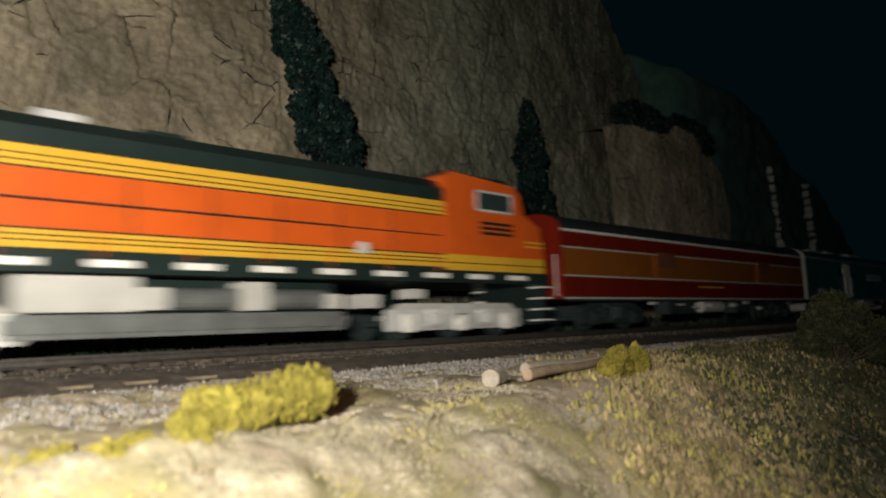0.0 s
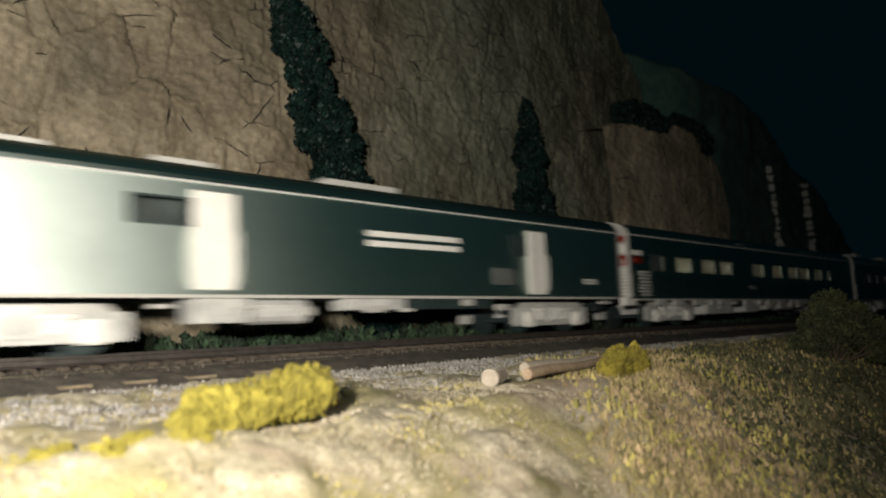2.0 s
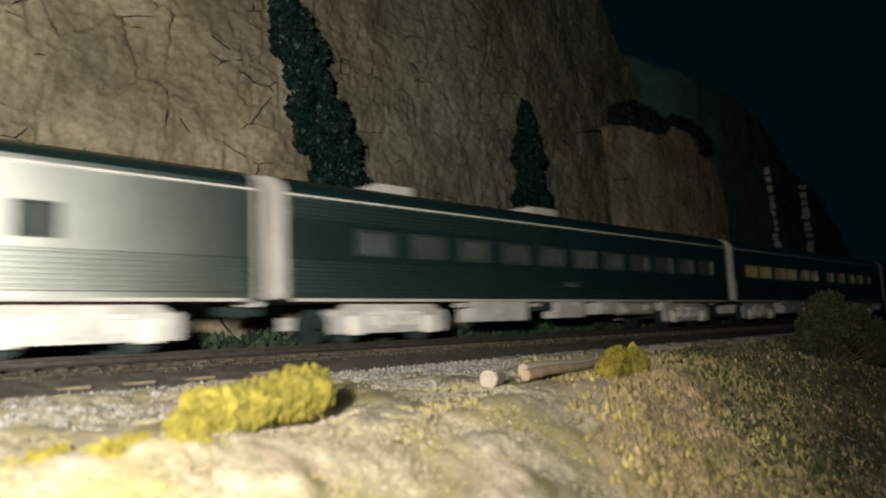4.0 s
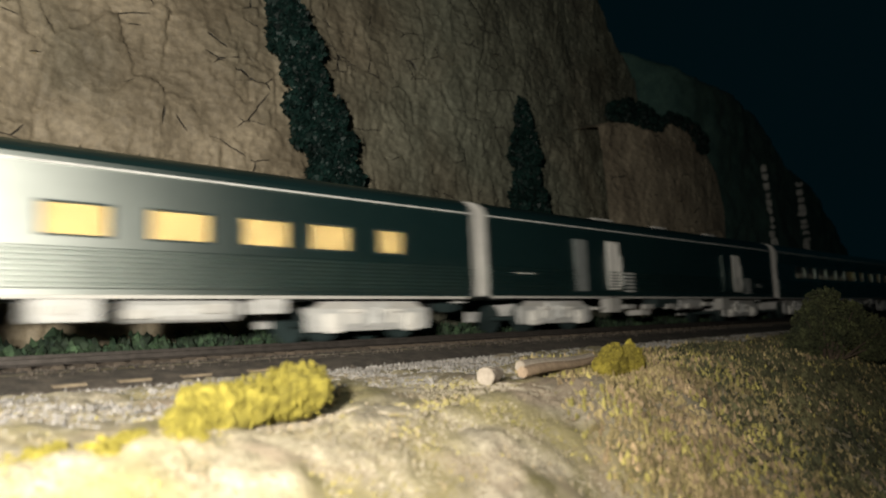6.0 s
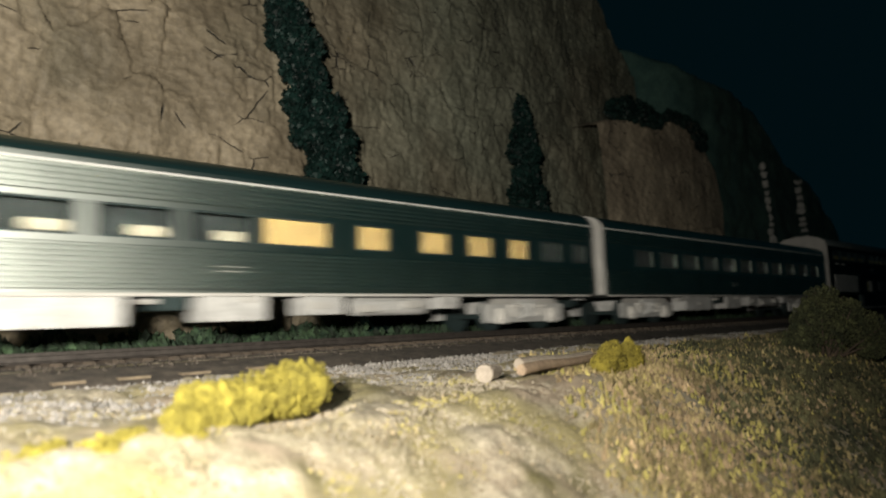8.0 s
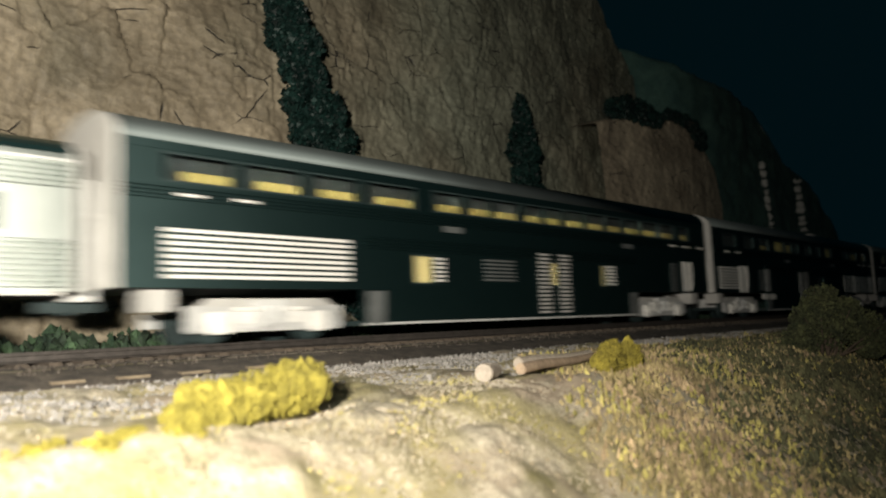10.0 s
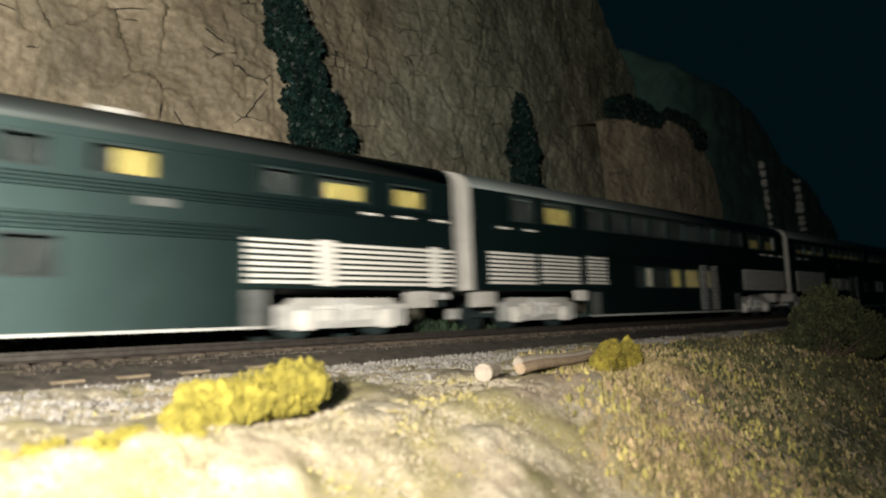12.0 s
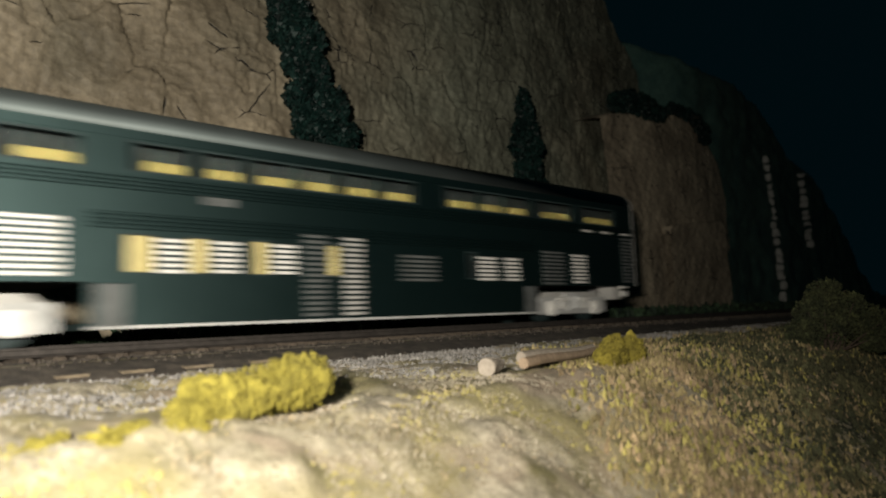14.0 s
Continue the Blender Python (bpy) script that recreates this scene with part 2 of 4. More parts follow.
def ground_material():
    """Scenic ground: cream, tan and mossy yellow patches with fine speckle."""
    m = material("scenic_ground", (0.31, 0.27, 0.19), 0.95, vary=0.35, grain=3.2, fine=16, bump=0.6, second=(0.45, 0.4, 0.3))
    nt = m.node_tree
    b = nt.nodes["Principled BSDF"]
    old = b.inputs["Base Color"].links[0].from_socket
    co = nt.nodes["Texture Coordinate"]
    for scale, pos, colour in ((0.45, 0.49, (0.3, 0.26, 0.13)), (0.9, 0.56, (0.17, 0.15, 0.07)), (0.7, 0.57, (0.36, 0.29, 0.21))):
        n = nt.nodes.new("ShaderNodeTexNoise")
        n.inputs["Scale"].default_value = scale * 87
        n.inputs["Detail"].default_value = 6
        n.inputs["Distortion"].default_value = pos
        r = nt.nodes.new("ShaderNodeValToRGB")
        r.color_ramp.elements[0].position, r.color_ramp.elements[1].position = pos - 0.05, pos + 0.12
        mix = nt.nodes.new("ShaderNodeMix")
        mix.data_type = "RGBA"
        mix.inputs["B"].default_value = (*colour, 1)
        nt.links.new(co.outputs["Object"], n.inputs["Vector"])
        nt.links.new(n.outputs["Fac"], r.inputs["Fac"])
        nt.links.new(r.outputs["Color"], mix.inputs["Factor"])
        nt.links.new(old, mix.inputs["A"])
        old = mix.outputs["Result"]
    nt.links.new(old, b.inputs["Base Color"])
    return m


M_GROUND = ground_material()


# ---- mesh helpers (full-size metres in, model metres out) ----
def mesh_object(name, bm, mat, smooth=False):
    for v in bm.verts:
        v.co *= K
    bmesh.ops.recalc_face_normals(bm, faces=bm.faces)
    me = bpy.data.meshes.new(name)
    bm.to_mesh(me)
    bm.free()
    me.materials.append(mat)
    if smooth:
        for p in me.polygons:
            p.use_smooth = True
    return new(name, me)


def part(name, bm, mat, parent, label="", smooth=False):
    ob = mesh_object(name, bm, mat, smooth)
    ob.parent = parent
    if label:
        ob["label"] = label
    return ob


def again(ob, parent, x=0.0, y=0.0, z=0.0):
    """Another part on the same mesh, moved by full-size metres."""
    o = new(ob.name.split(".")[0], ob.data)
    o.parent = parent
    o.location = (x * K, y * K, z * K)
    return o


def raw_object(name, verts, faces, mat, smooth=False):
    me = bpy.data.meshes.new(name)
    me.from_pydata((np.asarray(verts) * K).tolist(), [], np.asarray(faces).tolist())
    me.materials.append(mat)
    if smooth:
        me.polygons.foreach_set("use_smooth", [True] * len(me.polygons))
    me.update()
    return new(name, me)


def bx(bm, x0, x1, y0, y1, z0, z1, bev=0.0):
    vs = [bm.verts.new((x, y, z)) for x in (x0, x1) for y in (y0, y1) for z in (z0, z1)]
    fs = [bm.faces.new([vs[i] for i in q]) for q in
          ((0, 1, 3, 2), (4, 6, 7, 5), (0, 4, 5, 1), (2, 3, 7, 6), (0, 2, 6, 4), (1, 5, 7, 3))]
    if bev:
        es = {e for f in fs for e in f.edges}
        bmesh.ops.bevel(bm, geom=list(es), offset=bev, segments=2, affect="EDGES")
    return bm


def box(*a, **k):
    return bx(bmesh.new(), *a, **k)


def extr(bm, prof, x0, x1, axis="x"):
    """A closed outline of (y, z) pulled from x0 to x1 (axis y: outline of (x, z) pulled along y)."""
    put = (lambda p, s: (s, p[0], p[1])) if axis == "x" else (lambda p, s: (p[0], s, p[1]))
    a = [bm.verts.new(put(p, x0)) for p in prof]
    b = [bm.verts.new(put(p, x1)) for p in prof]
    n = len(prof)
    for i in range(n):
        j = (i + 1) % n
        bm.faces.new((a[i], a[j], b[j], b[i]))
    bm.faces.new(a)
    bm.faces.new(b[::-1])
    return bm


def cyl(bm, p0, p1, r, n=12, r1=None):
    p0, p1 = Vector(p0), Vector(p1)
    d = p1 - p0
    q = d.to_track_quat("Z", "Y").to_matrix()
    r1 = r if r1 is None else r1
    a = [bm.verts.new(p0 + q @ Vector((r * math.cos(2 * math.pi * i / n), r * math.sin(2 * math.pi * i / n), 0))) for i in range(n)]
    b = [bm.verts.new(p1 + q @ Vector((r1 * math.cos(2 * math.pi * i / n), r1 * math.sin(2 * math.pi * i / n), 0))) for i in range(n)]
    for i in range(n):
        j = (i + 1) % n
        bm.faces.new((a[i], a[j], b[j], b[i]))
    bm.faces.new(a[::-1])
    bm.faces.new(b)
    return bm


def clumps(n, place, size, seed, flat=1.0):
    """n small irregular eight-sided lumps; place(rng, n) gives points, size their radii (low, high)."""
    rng = np.random.default_rng(seed)
    c = place(rng, n)
    n = len(c)
    base = np.array([(1, 0, 0), (-1, 0, 0), (0, 1, 0), (0, -1, 0), (0, 0, 1), (0, 0, -1)], float)
    tri = np.array([(0, 2, 4), (2, 1, 4), (1, 3, 4), (3, 0, 4), (2, 0, 5), (1, 2, 5), (3, 1, 5), (0, 3, 5)])
    r = rng.uniform(size[0], size[1], (n, 1, 1)) * rng.uniform(0.55, 1.4, (n, 6, 1))
    a = rng.uniform(0, 6.28, n)
    ca, sa = np.cos(a), np.sin(a)
    v = base[None] * r
    v = v + rng.normal(0, 0.22, v.shape) * r
    x = v[..., 0] * ca[:, None] - v[..., 1] * sa[:, None]
    y = v[..., 0] * sa[:, None] + v[..., 1] * ca[:, None]
    v = np.stack([x, y, v[..., 2] * flat], -1) + c[:, None, :]
    f = tri[None] + 6 * np.arange(n)[:, None, None]
    return v.reshape(-1, 3), f.reshape(-1, 3)


# ---- ground ----
def ground_z(x, y):
    """Height of the ground: a flat verge beside the track bed, then a bank that falls away in front of it."""
    z = np.interp(y, [-60, 1.0, 6.9, 7.7, 10.5, 12.4, 13.2, 13.9, 17.7, 18.3, 20, 400], [-5.6, -5.6, -1.3, -0.92, -0.8, -0.62, -0.56, -0.28, -0.28, -0.5, -0.35, 0.0])
    return z + 0.05 * np.sin(x * 0.9 + y * 0.6) * (y < 12) + 0.04 * np.sin(x * 2.3 - y * 1.7) * (y < 12)


def value_noise(x, y, f, seed):
    """Smooth random heights between -1 and 1 over the plan."""
    grid = np.random.default_rng(seed).uniform(-1, 1, (128, 128))
    u, v = x * f, y * f
    i, j = np.floor(u).astype(int), np.floor(v).astype(int)
    a, b = u - i, v - j
    a, b = a * a * (3 - 2 * a), b * b * (3 - 2 * b)
    g = lambda p, q: grid[p % 128, q % 128]
    return (g(i, j) * (1 - a) + g(i + 1, j) * a) * (1 - b) + (g(i, j + 1) * (1 - a) + g(i + 1, j + 1) * a) * b


def build_ground():
    xs = np.concatenate([[-340, -200, -60], np.arange(-20, 0, 0.5), np.arange(0, 30, 0.08), np.arange(30, 90, 0.5), [110, 200, 360]])
    ys = np.concatenate([[-120, -60], np.arange(-20, 0.5, 0.5), np.arange(0.5, 13.4, 0.08), np.arange(13.4, 21, 0.3), [30, 60, 120]])
    X, Y = np.meshgrid(xs, ys, indexing="ij")
    near = (np.abs(X) < 100) & (Y < 13.2) & (Y > -20)
    rough = 0.05 * value_noise(X, Y, 0.9, 5) + 0.045 * value_noise(X, Y, 2.6, 6) + 0.03 * value_noise(X, Y, 6.1, 7)
    Z = ground_z(X, Y) + rough * near
    n = len(ys)
    i, j = np.meshgrid(np.arange(len(xs) - 1), np.arange(n - 1), indexing="ij")
    a = (i * n + j).ravel()
    faces = np.stack([a, a + n, a + n + 1, a + 1], -1)
    g = raw_object("ground", np.stack([X, Y, Z], -1).reshape(-1, 3), faces, M_GROUND, True)
    tagged(g, "pale straw-coloured scenic ground of the model layout", "ground", kind="structure")
    bed = extr(bmesh.new(), [(12.75, -0.7), (12.9, -0.55), (13.3, -0.42), (13.9, -0.3), (14.2, -0.26), (17.4, -0.26), (17.9, -0.35), (18.5, -0.6)], -330, 350)
    tagged(mesh_object("track_bed", bed, M_BALLAST), "low brown ballast bed under the track", "track bed", kind="structure")


def scatter(x0, x1, y0, y1, dens=None, lift=0.0):
    def place(rng, n):
        x, y = rng.uniform(x0, x1, n), rng.uniform(y0, y1, n)
        if dens:
            keep = rng.uniform(0, 1, n) < dens(x, y)
            x, y = x[keep], y[keep]
        return np.stack([x, y, ground_z(x, y) + lift], -1)
    return place


def patchy(f, s, lo):
    """A soft patch pattern between 0 and 1."""
    return lambda x, y: np.clip(0.5 + 0.6 * np.sin(x * f + s) * np.cos(y * f * 1.3 + 2 * s) + 0.4 * np.sin(x * f * 2.7 + y * f * 2.1 + s) - lo, 0, 1)


def build_groundcover():
    v, f = clumps(34000, scatter(-2, 60, 9.2, 12.95, lambda x, y: np.clip((y - 9.2) / 2.2, 0, 1), 0.0), (0.018, 0.05), 11)
    tagged(raw_object("gravel", v, f, M_GRAVEL), "pale grey gravel along the foot of the track bed", "gravel", kind="stuff")
    v, f = clumps(22000, scatter(-2, 70, 12.9, 18.2, None, 0.02), (0.018, 0.042), 12)
    tagged(raw_object("ballast", v, f, M_BALLAST), "fine brown ballast between and beside the ties", "ballast", kind="stuff")
    far = lambda x, y: ((y > 0.22 * x) & (y < 4.2 * x)).astype(float)
    v, f = clumps(70000, scatter(1, 22, 0.8, 11.6, lambda x, y: far(x, y) * np.clip((11.6 - y) / 1.0, 0, 1) * patchy(0.5, 4.1, -0.1)(x, y)), (0.007, 0.022), 18)
    tagged(raw_object("pale_turf", v, f, M_PALE), "fine cream ground foam covering the verge", "grass", kind="stuff")
    v, f = clumps(40000, scatter(1, 34, 0.8, 11.6, lambda x, y: far(x, y) * patchy(0.8, 0.3, 0.1)(x, y)), (0.008, 0.028), 13)
    tagged(raw_object("dry_grass", v, f, M_TURF), "straw-coloured ground foam turf beside the track", "grass", kind="stuff")
    v, f = clumps(50000, scatter(1, 24, 1, 11.4, lambda x, y: far(x, y) * patchy(1.1, 2.3, 0.35)(x, y)), (0.008, 0.026), 14)
    tagged(raw_object("yellow_grass", v, f, M_TURF_Y), "yellow ground foam patches in the straw turf", "grass", kind="stuff")
    right = lambda x, y: np.clip((x - y * 0.9 - 3.6) / 2.4, 0, 1) * np.clip((13.5 - x + y * 0.9) / 4.0, 0.25, 1)
    for name, mat, label, n, ph, seed in (("olive_grass", M_TURF_G, "olive foam turf on the bank", 80000, 1.3, 15), ("brown_grass", M_TURF_B, "dry brown foam turf on the bank", 45000, 3.0, 19),
                                          ("mustard_grass", M_TURF_Y, "mustard foam turf on the bank", 30000, 5.1, 20)):
        v, f = clumps(n, scatter(2.5, 34, 0.3, 11.4, lambda x, y: far(x, y) * right(x, y) * patchy(0.9, ph, 0.1)(x, y), 0.03), (0.015, 0.055), seed, 2.2)
        tagged(raw_object(name, v, f, mat), label, "grass", kind="stuff")
    # darker foam puts the lamp's fall-off along the bank into colour
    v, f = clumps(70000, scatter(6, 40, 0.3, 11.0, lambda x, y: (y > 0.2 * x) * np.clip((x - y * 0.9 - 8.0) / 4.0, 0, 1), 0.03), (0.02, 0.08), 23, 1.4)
    tagged(raw_object("dark_grass", v, f, M_TURF_D), "foam turf coloured dark green for the dimness at the far end of the bank", "grass", kind="stuff")
    v, f = clumps(2500, scatter(3.5, 30, 1, 11.0, lambda x, y: far(x, y) * right(x, y), 0.05), (0.01, 0.024), 17, 1.5)
    tagged(raw_object("seed_heads", v, f, M_LOGT), "pale flecks standing in the olive turf", "grass", kind="stuff")
    def tall(rng, n):
        p = scatter(-4, 60, 18.3, 20.0, patchy(0.35, 1.0, -0.25))(rng, n)
        p[:, 2] += rng.uniform(0, 0.8, len(p)) * (0.5 + 0.5 * np.sin(p[:, 0] * 1.7) ** 2)
        return p
    v, f = clumps(22000, tall, (0.05, 0.16), 16, 1.3)
    tagged(raw_object("trackside_weeds", v, f, M_WEED), "dark green weeds between the track and the cliff", "weeds", kind="stuff")


# ---- track ----
def build_track():
    track = tagged(new("track"), "single brown railway track on wooden ties", "track", kind="structure")
    head = [(-0.036, 0), (0.036, 0), (0.036, -0.04), (0.012, -0.055), (0.012, -0.14), (0.075, -0.165), (0.075, -0.18),
            (-0.075, -0.18), (-0.075, -0.165), (-0.012, -0.14), (-0.012, -0.055), (-0.036, -0.04)]
    for y in (-0.755, 0.755):
        part("rail", extr(bmesh.new(), [(TRACK_Y + y + a, b) for a, b in head], -330, 350), M_RAIL, track)
    first = part("tie", box(-0.12, 0.12, TRACK_Y - 1.3, TRACK_Y + 1.3, -0.36, -0.185, bev=0.02), M_TIE, track)
    first.location = (-12 * K, 0, 0)
    for i in range(1, 200):
        again(first, track, -12 + i * 0.56, random.uniform(-0.03, 0.03))
    bm = bmesh.new()
    for i in range(1000):
        x = -325 + i * 0.56
        if x < -12.3:
            bx(bm, x - 0.12, x + 0.12, TRACK_Y - 1.3, TRACK_Y + 1.3, -0.36, -0.185)
        x = 100.0 + i * 0.56
        if x < 345:
            bx(bm, x - 0.12, x + 0.12, TRACK_Y - 1.3, TRACK_Y + 1.3, -0.36, -0.185)
    tagged(part("far_tie", bm, M_TIE, track), kind="stuff")
    joint = part("joint_bar", box(-0.4, 0.4, TRACK_Y - 0.81, TRACK_Y - 0.775, -0.14, -0.05, bev=0.01), M_RAIL, track)
    joint.location = (11.1 * K, 0, 0)
    for x in (23.5, 36.0):
        again(joint, track, x)


# ---- cliff ----
def rock_relief(p, amp=1.0):
    """How far the rock face stands out at p (x, height): broad swells, tilted facets with broken edges, chipped grooves."""
    d = 0.5 * noise.noise(p * 0.15) + 0.2 * noise.noise(p * 0.4 + Vector((7, 3, 1))) + 0.06 * noise.noise(p * 1.3) + 0.025 * noise.noise(p * 3.6)
    warp = 0.18 * noise.noise_vector(p * 1.1)
    q = Vector(((p.x - 0.35 * p.y + warp.x) * 0.62, (p.y + 0.35 * p.x + warp.y) * 0.4, 2.0))
    for f, size, groove in ((0.8, 0.2, 0.05), (2.3, 0.1, 0.03), (5.2, 0.05, 0.0)):
        dist, spots = noise.voronoi(q * f)
        c = spots[0]
        tilt = noise.cell_vector(c * 7.3)
        d += size * ((q.x * f - c.x) * (tilt.x - 0.5) * 1.6 + (q.y * f - c.y) * (tilt.y - 0.2) * 1.6 + 0.25 * tilt.z)
        gate = noise.noise(p * 0.55 * f + Vector((20, 5, 8)))
        if gate > 0.0:
            d -= groove * min(1.0, gate * 5) * max(0.0, 1 - (dist[1] - dist[0]) / 0.09)
    return d * amp


def face_sheet(name, x0, x1, z0, top, y_at, mat, step, label, category, relief=1.0):
    """A rock face standing on the ground: a front sheet with relief, closed behind by a flat back."""
    xs = list(np.arange(x0, x1, step)) + [x1]
    nx = len(xs)
    verts, faces = [], []
    nz = int(21 / step)
    for i in range(nx):
        x = float(xs[i])
        zt = top(x)
        for j in range(nz + 1):
            z = z0 + (zt - z0) * j / nz
            y = y_at(x, z) - rock_relief(Vector((x, z * 0.8, 3.0)), relief)
            if j == nz:
                y += 0.5
            verts.append((x, y, z))
    for i in range(nx - 1):
        for j in range(nz):
            a = i * (nz + 1) + j
            faces.append((a, a + nz + 1, a + nz + 2, a + 1))
    n = len(verts)
    for i in range(nx):
        x, y, z = verts[i * (nz + 1) + nz]
        verts.append((x, 40.0, z + 1.0))
        verts.append((x, 40.0, z0))
    for i in range(nx - 1):
        a, b = i * (nz + 1) + nz, (i + 1) * (nz + 1) + nz
        faces.append((a, b, n + 2 * i + 2, n + 2 * i))
        faces.append((n + 2 * i, n + 2 * i + 2, n + 2 * i + 3, n + 2 * i + 1))
    me = bpy.data.meshes.new(name)
    me.from_pydata([tuple(c * K for c in v) for v in verts], [], faces)
    me.materials.append(mat)
    me.polygons.foreach_set("use_smooth", [True] * len(me.polygons))
    me.update()
    return tagged(new(name, me), label, category, kind="structure")


def build_cliff():
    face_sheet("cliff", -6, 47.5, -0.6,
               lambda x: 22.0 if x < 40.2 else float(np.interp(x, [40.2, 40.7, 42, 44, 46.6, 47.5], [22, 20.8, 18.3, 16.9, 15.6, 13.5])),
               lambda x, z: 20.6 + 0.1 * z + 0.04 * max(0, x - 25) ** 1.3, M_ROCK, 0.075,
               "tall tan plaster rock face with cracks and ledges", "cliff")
    face_sheet("cliff_outcrop", 34.0, 51.0, -0.6,
               lambda x: float(np.interp(x, [34, 35, 43.5, 47, 49.5, 51], [10.8, 11.2, 12.7, 12.1, 10.2, 6.0])),
               lambda x, z: 20.3 + 0.04 * z + 0.012 * max(0.0, x - 44) ** 2, M_ROCK_RED, 0.14,
               "ochre rock outcrop with a flat top ledge", "cliff", 0.4)
    face_sheet("rock_block", 39.2, 47.1, -0.6,
               lambda x: float(np.interp(x, [39.2, 39.5, 46.7, 47.1], [4.6, 5.1, 5.9, 5.3])),
               lambda x, z: 19.75 + 0.03 * z, M_ROCK_RED, 0.14, "low squared block of ochre rock beside the track", "cliff", 0.4)
    face_sheet("hillside", 40.5, 100.0, -0.6,
               lambda x: float(np.interp(x, [40.5, 44, 46, 48, 54.9, 58, 60.3, 64.5, 70, 76.5, 80, 82, 86, 100],
                                         [19.6, 18.6, 17.5, 17.0, 17.0, 16.6, 15.8, 12.8, 11.8, 6.9, 3.2, 1.5, 0.8, 0.5])) + 0.25 * noise.noise(Vector((x * 0.9, 0, 0))),
               lambda x, z: 20.4 + 0.08 * z + 0.15 * max(0.0, 48.0 - x) ** 2, M_HILL, 0.35, "dark wooded hillside fading into the night", "hillside", 1.0)


# ---- trees and shrubs ----
def build_conifer(foot, head, width, seed, label, n):
    """A slender dark tree that leans on the cliff: trunk and a ragged crown of small leaf sprays."""
    tree = new("tree")
    foot, head = Vector(foot), Vector(head)
    tree.location = foot * K
    bm = bmesh.new()
    up = head - foot
    cyl(bm, (0, 0, 0), up * 0.95, 0.22, 10, 0.05)
    rng = np.random.default_rng(seed)
    for i in range(26):
        t = rng.uniform(0.08, 0.9)
        p = up * t
        a = rng.uniform(0, 6.28)
        r = width * 0.42 * (1 - t) ** 0.5
        cyl(bm, p, p + Vector((r * math.cos(a), r * 0.5 * math.sin(a), 0.35)), 0.06, 5, 0.02)
    part("trunk", bm, M_BARK, tree)

    def place(rg, k):
        t = rg.uniform(0, 1, k) ** 0.9
        lobe = 0.72 + 0.28 * np.sin(t * 23 + seed) * np.sin(t * 51 + 2 * seed)
        w = width * 0.5 * np.interp(t, [0, 0.15, 0.5, 0.8, 0.95, 1], [0.75, 1.0, 0.95, 0.7, 0.42, 0.12]) * lobe
        a = rg.uniform(0, 6.28, k)
        q = np.sqrt(rg.uniform(0.1, 1, k))
        return np.stack([up.x * t + w * q * np.cos(a), up.y * t + 0.55 * w * q * np.sin(a), up.z * t + rg.normal(0, 0.12, k)], -1)
    v, f = clumps(n, place, (0.04, 0.13), seed)
    c = raw_object("crown", v, f, M_LEAF)
    c.parent = tree
    return tagged(tree, label, "tree")


def lump_shrub(name, lumps, mat, seed, n, size, label, category, at, twigs=False):
    """A shrub of several overlapping lobes, each covered in small foam grains."""
    shrub = new(name)
    shrub.location = (at[0] * K, at[1] * K, at[2] * K)
    rng = np.random.default_rng(seed)
    bm = bmesh.new()
    for (x, y, z, r) in lumps:
        bmesh.ops.create_icosphere(bm, subdivisions=3, radius=r * (0.55 if twigs else 0.97), matrix=Matrix.Translation((x, y, z)))
    for v in bm.verts:
        v.co += 0.12 * Vector(noise.noise_vector(v.co * 3.0 + Vector((seed, 0, 0)))) + 0.05 * Vector(noise.noise_vector(v.co * 9.0))
    part("foliage_mass" if not twigs else "inner_foliage", bm, mat, shrub)

    def place(rg, k):
        i = rg.integers(0, len(lumps), k)
        L = np.array(lumps)[i]
        d = rg.normal(0, 1, (k, 3))
        d /= np.linalg.norm(d, axis=1)[:, None]
        rr = L[:, 3:4] * (rg.uniform(0.45, 1.2, (k, 1)) if twigs else rg.uniform(0.9, 1.15, (k, 1)))
        p = L[:, :3] + d * rr
        return p[p[:, 2] > min(-0.05, L[:, 2].min() - 0.4 if twigs else 0)]
    v, f = clumps(n, place, size, seed)
    c = raw_object("leaves", v, f, mat)
    c.parent = shrub
    if twigs:
        bm = bmesh.new()
        for i in range(30):
            L = lumps[int(rng.integers(0, len(lumps)))]
            d = Vector(rng.normal(0, 1, 3)).normalized()
            d.z = abs(d.z)
            cyl(bm, (L[0] * 0.3, L[1] * 0.3, 0), Vector(L[:3]) + d * L[3] * 1.15, 0.03, 5, 0.01)
        part("branchwork", bm, M_BARK, shrub)
    return tagged(shrub, label, category)


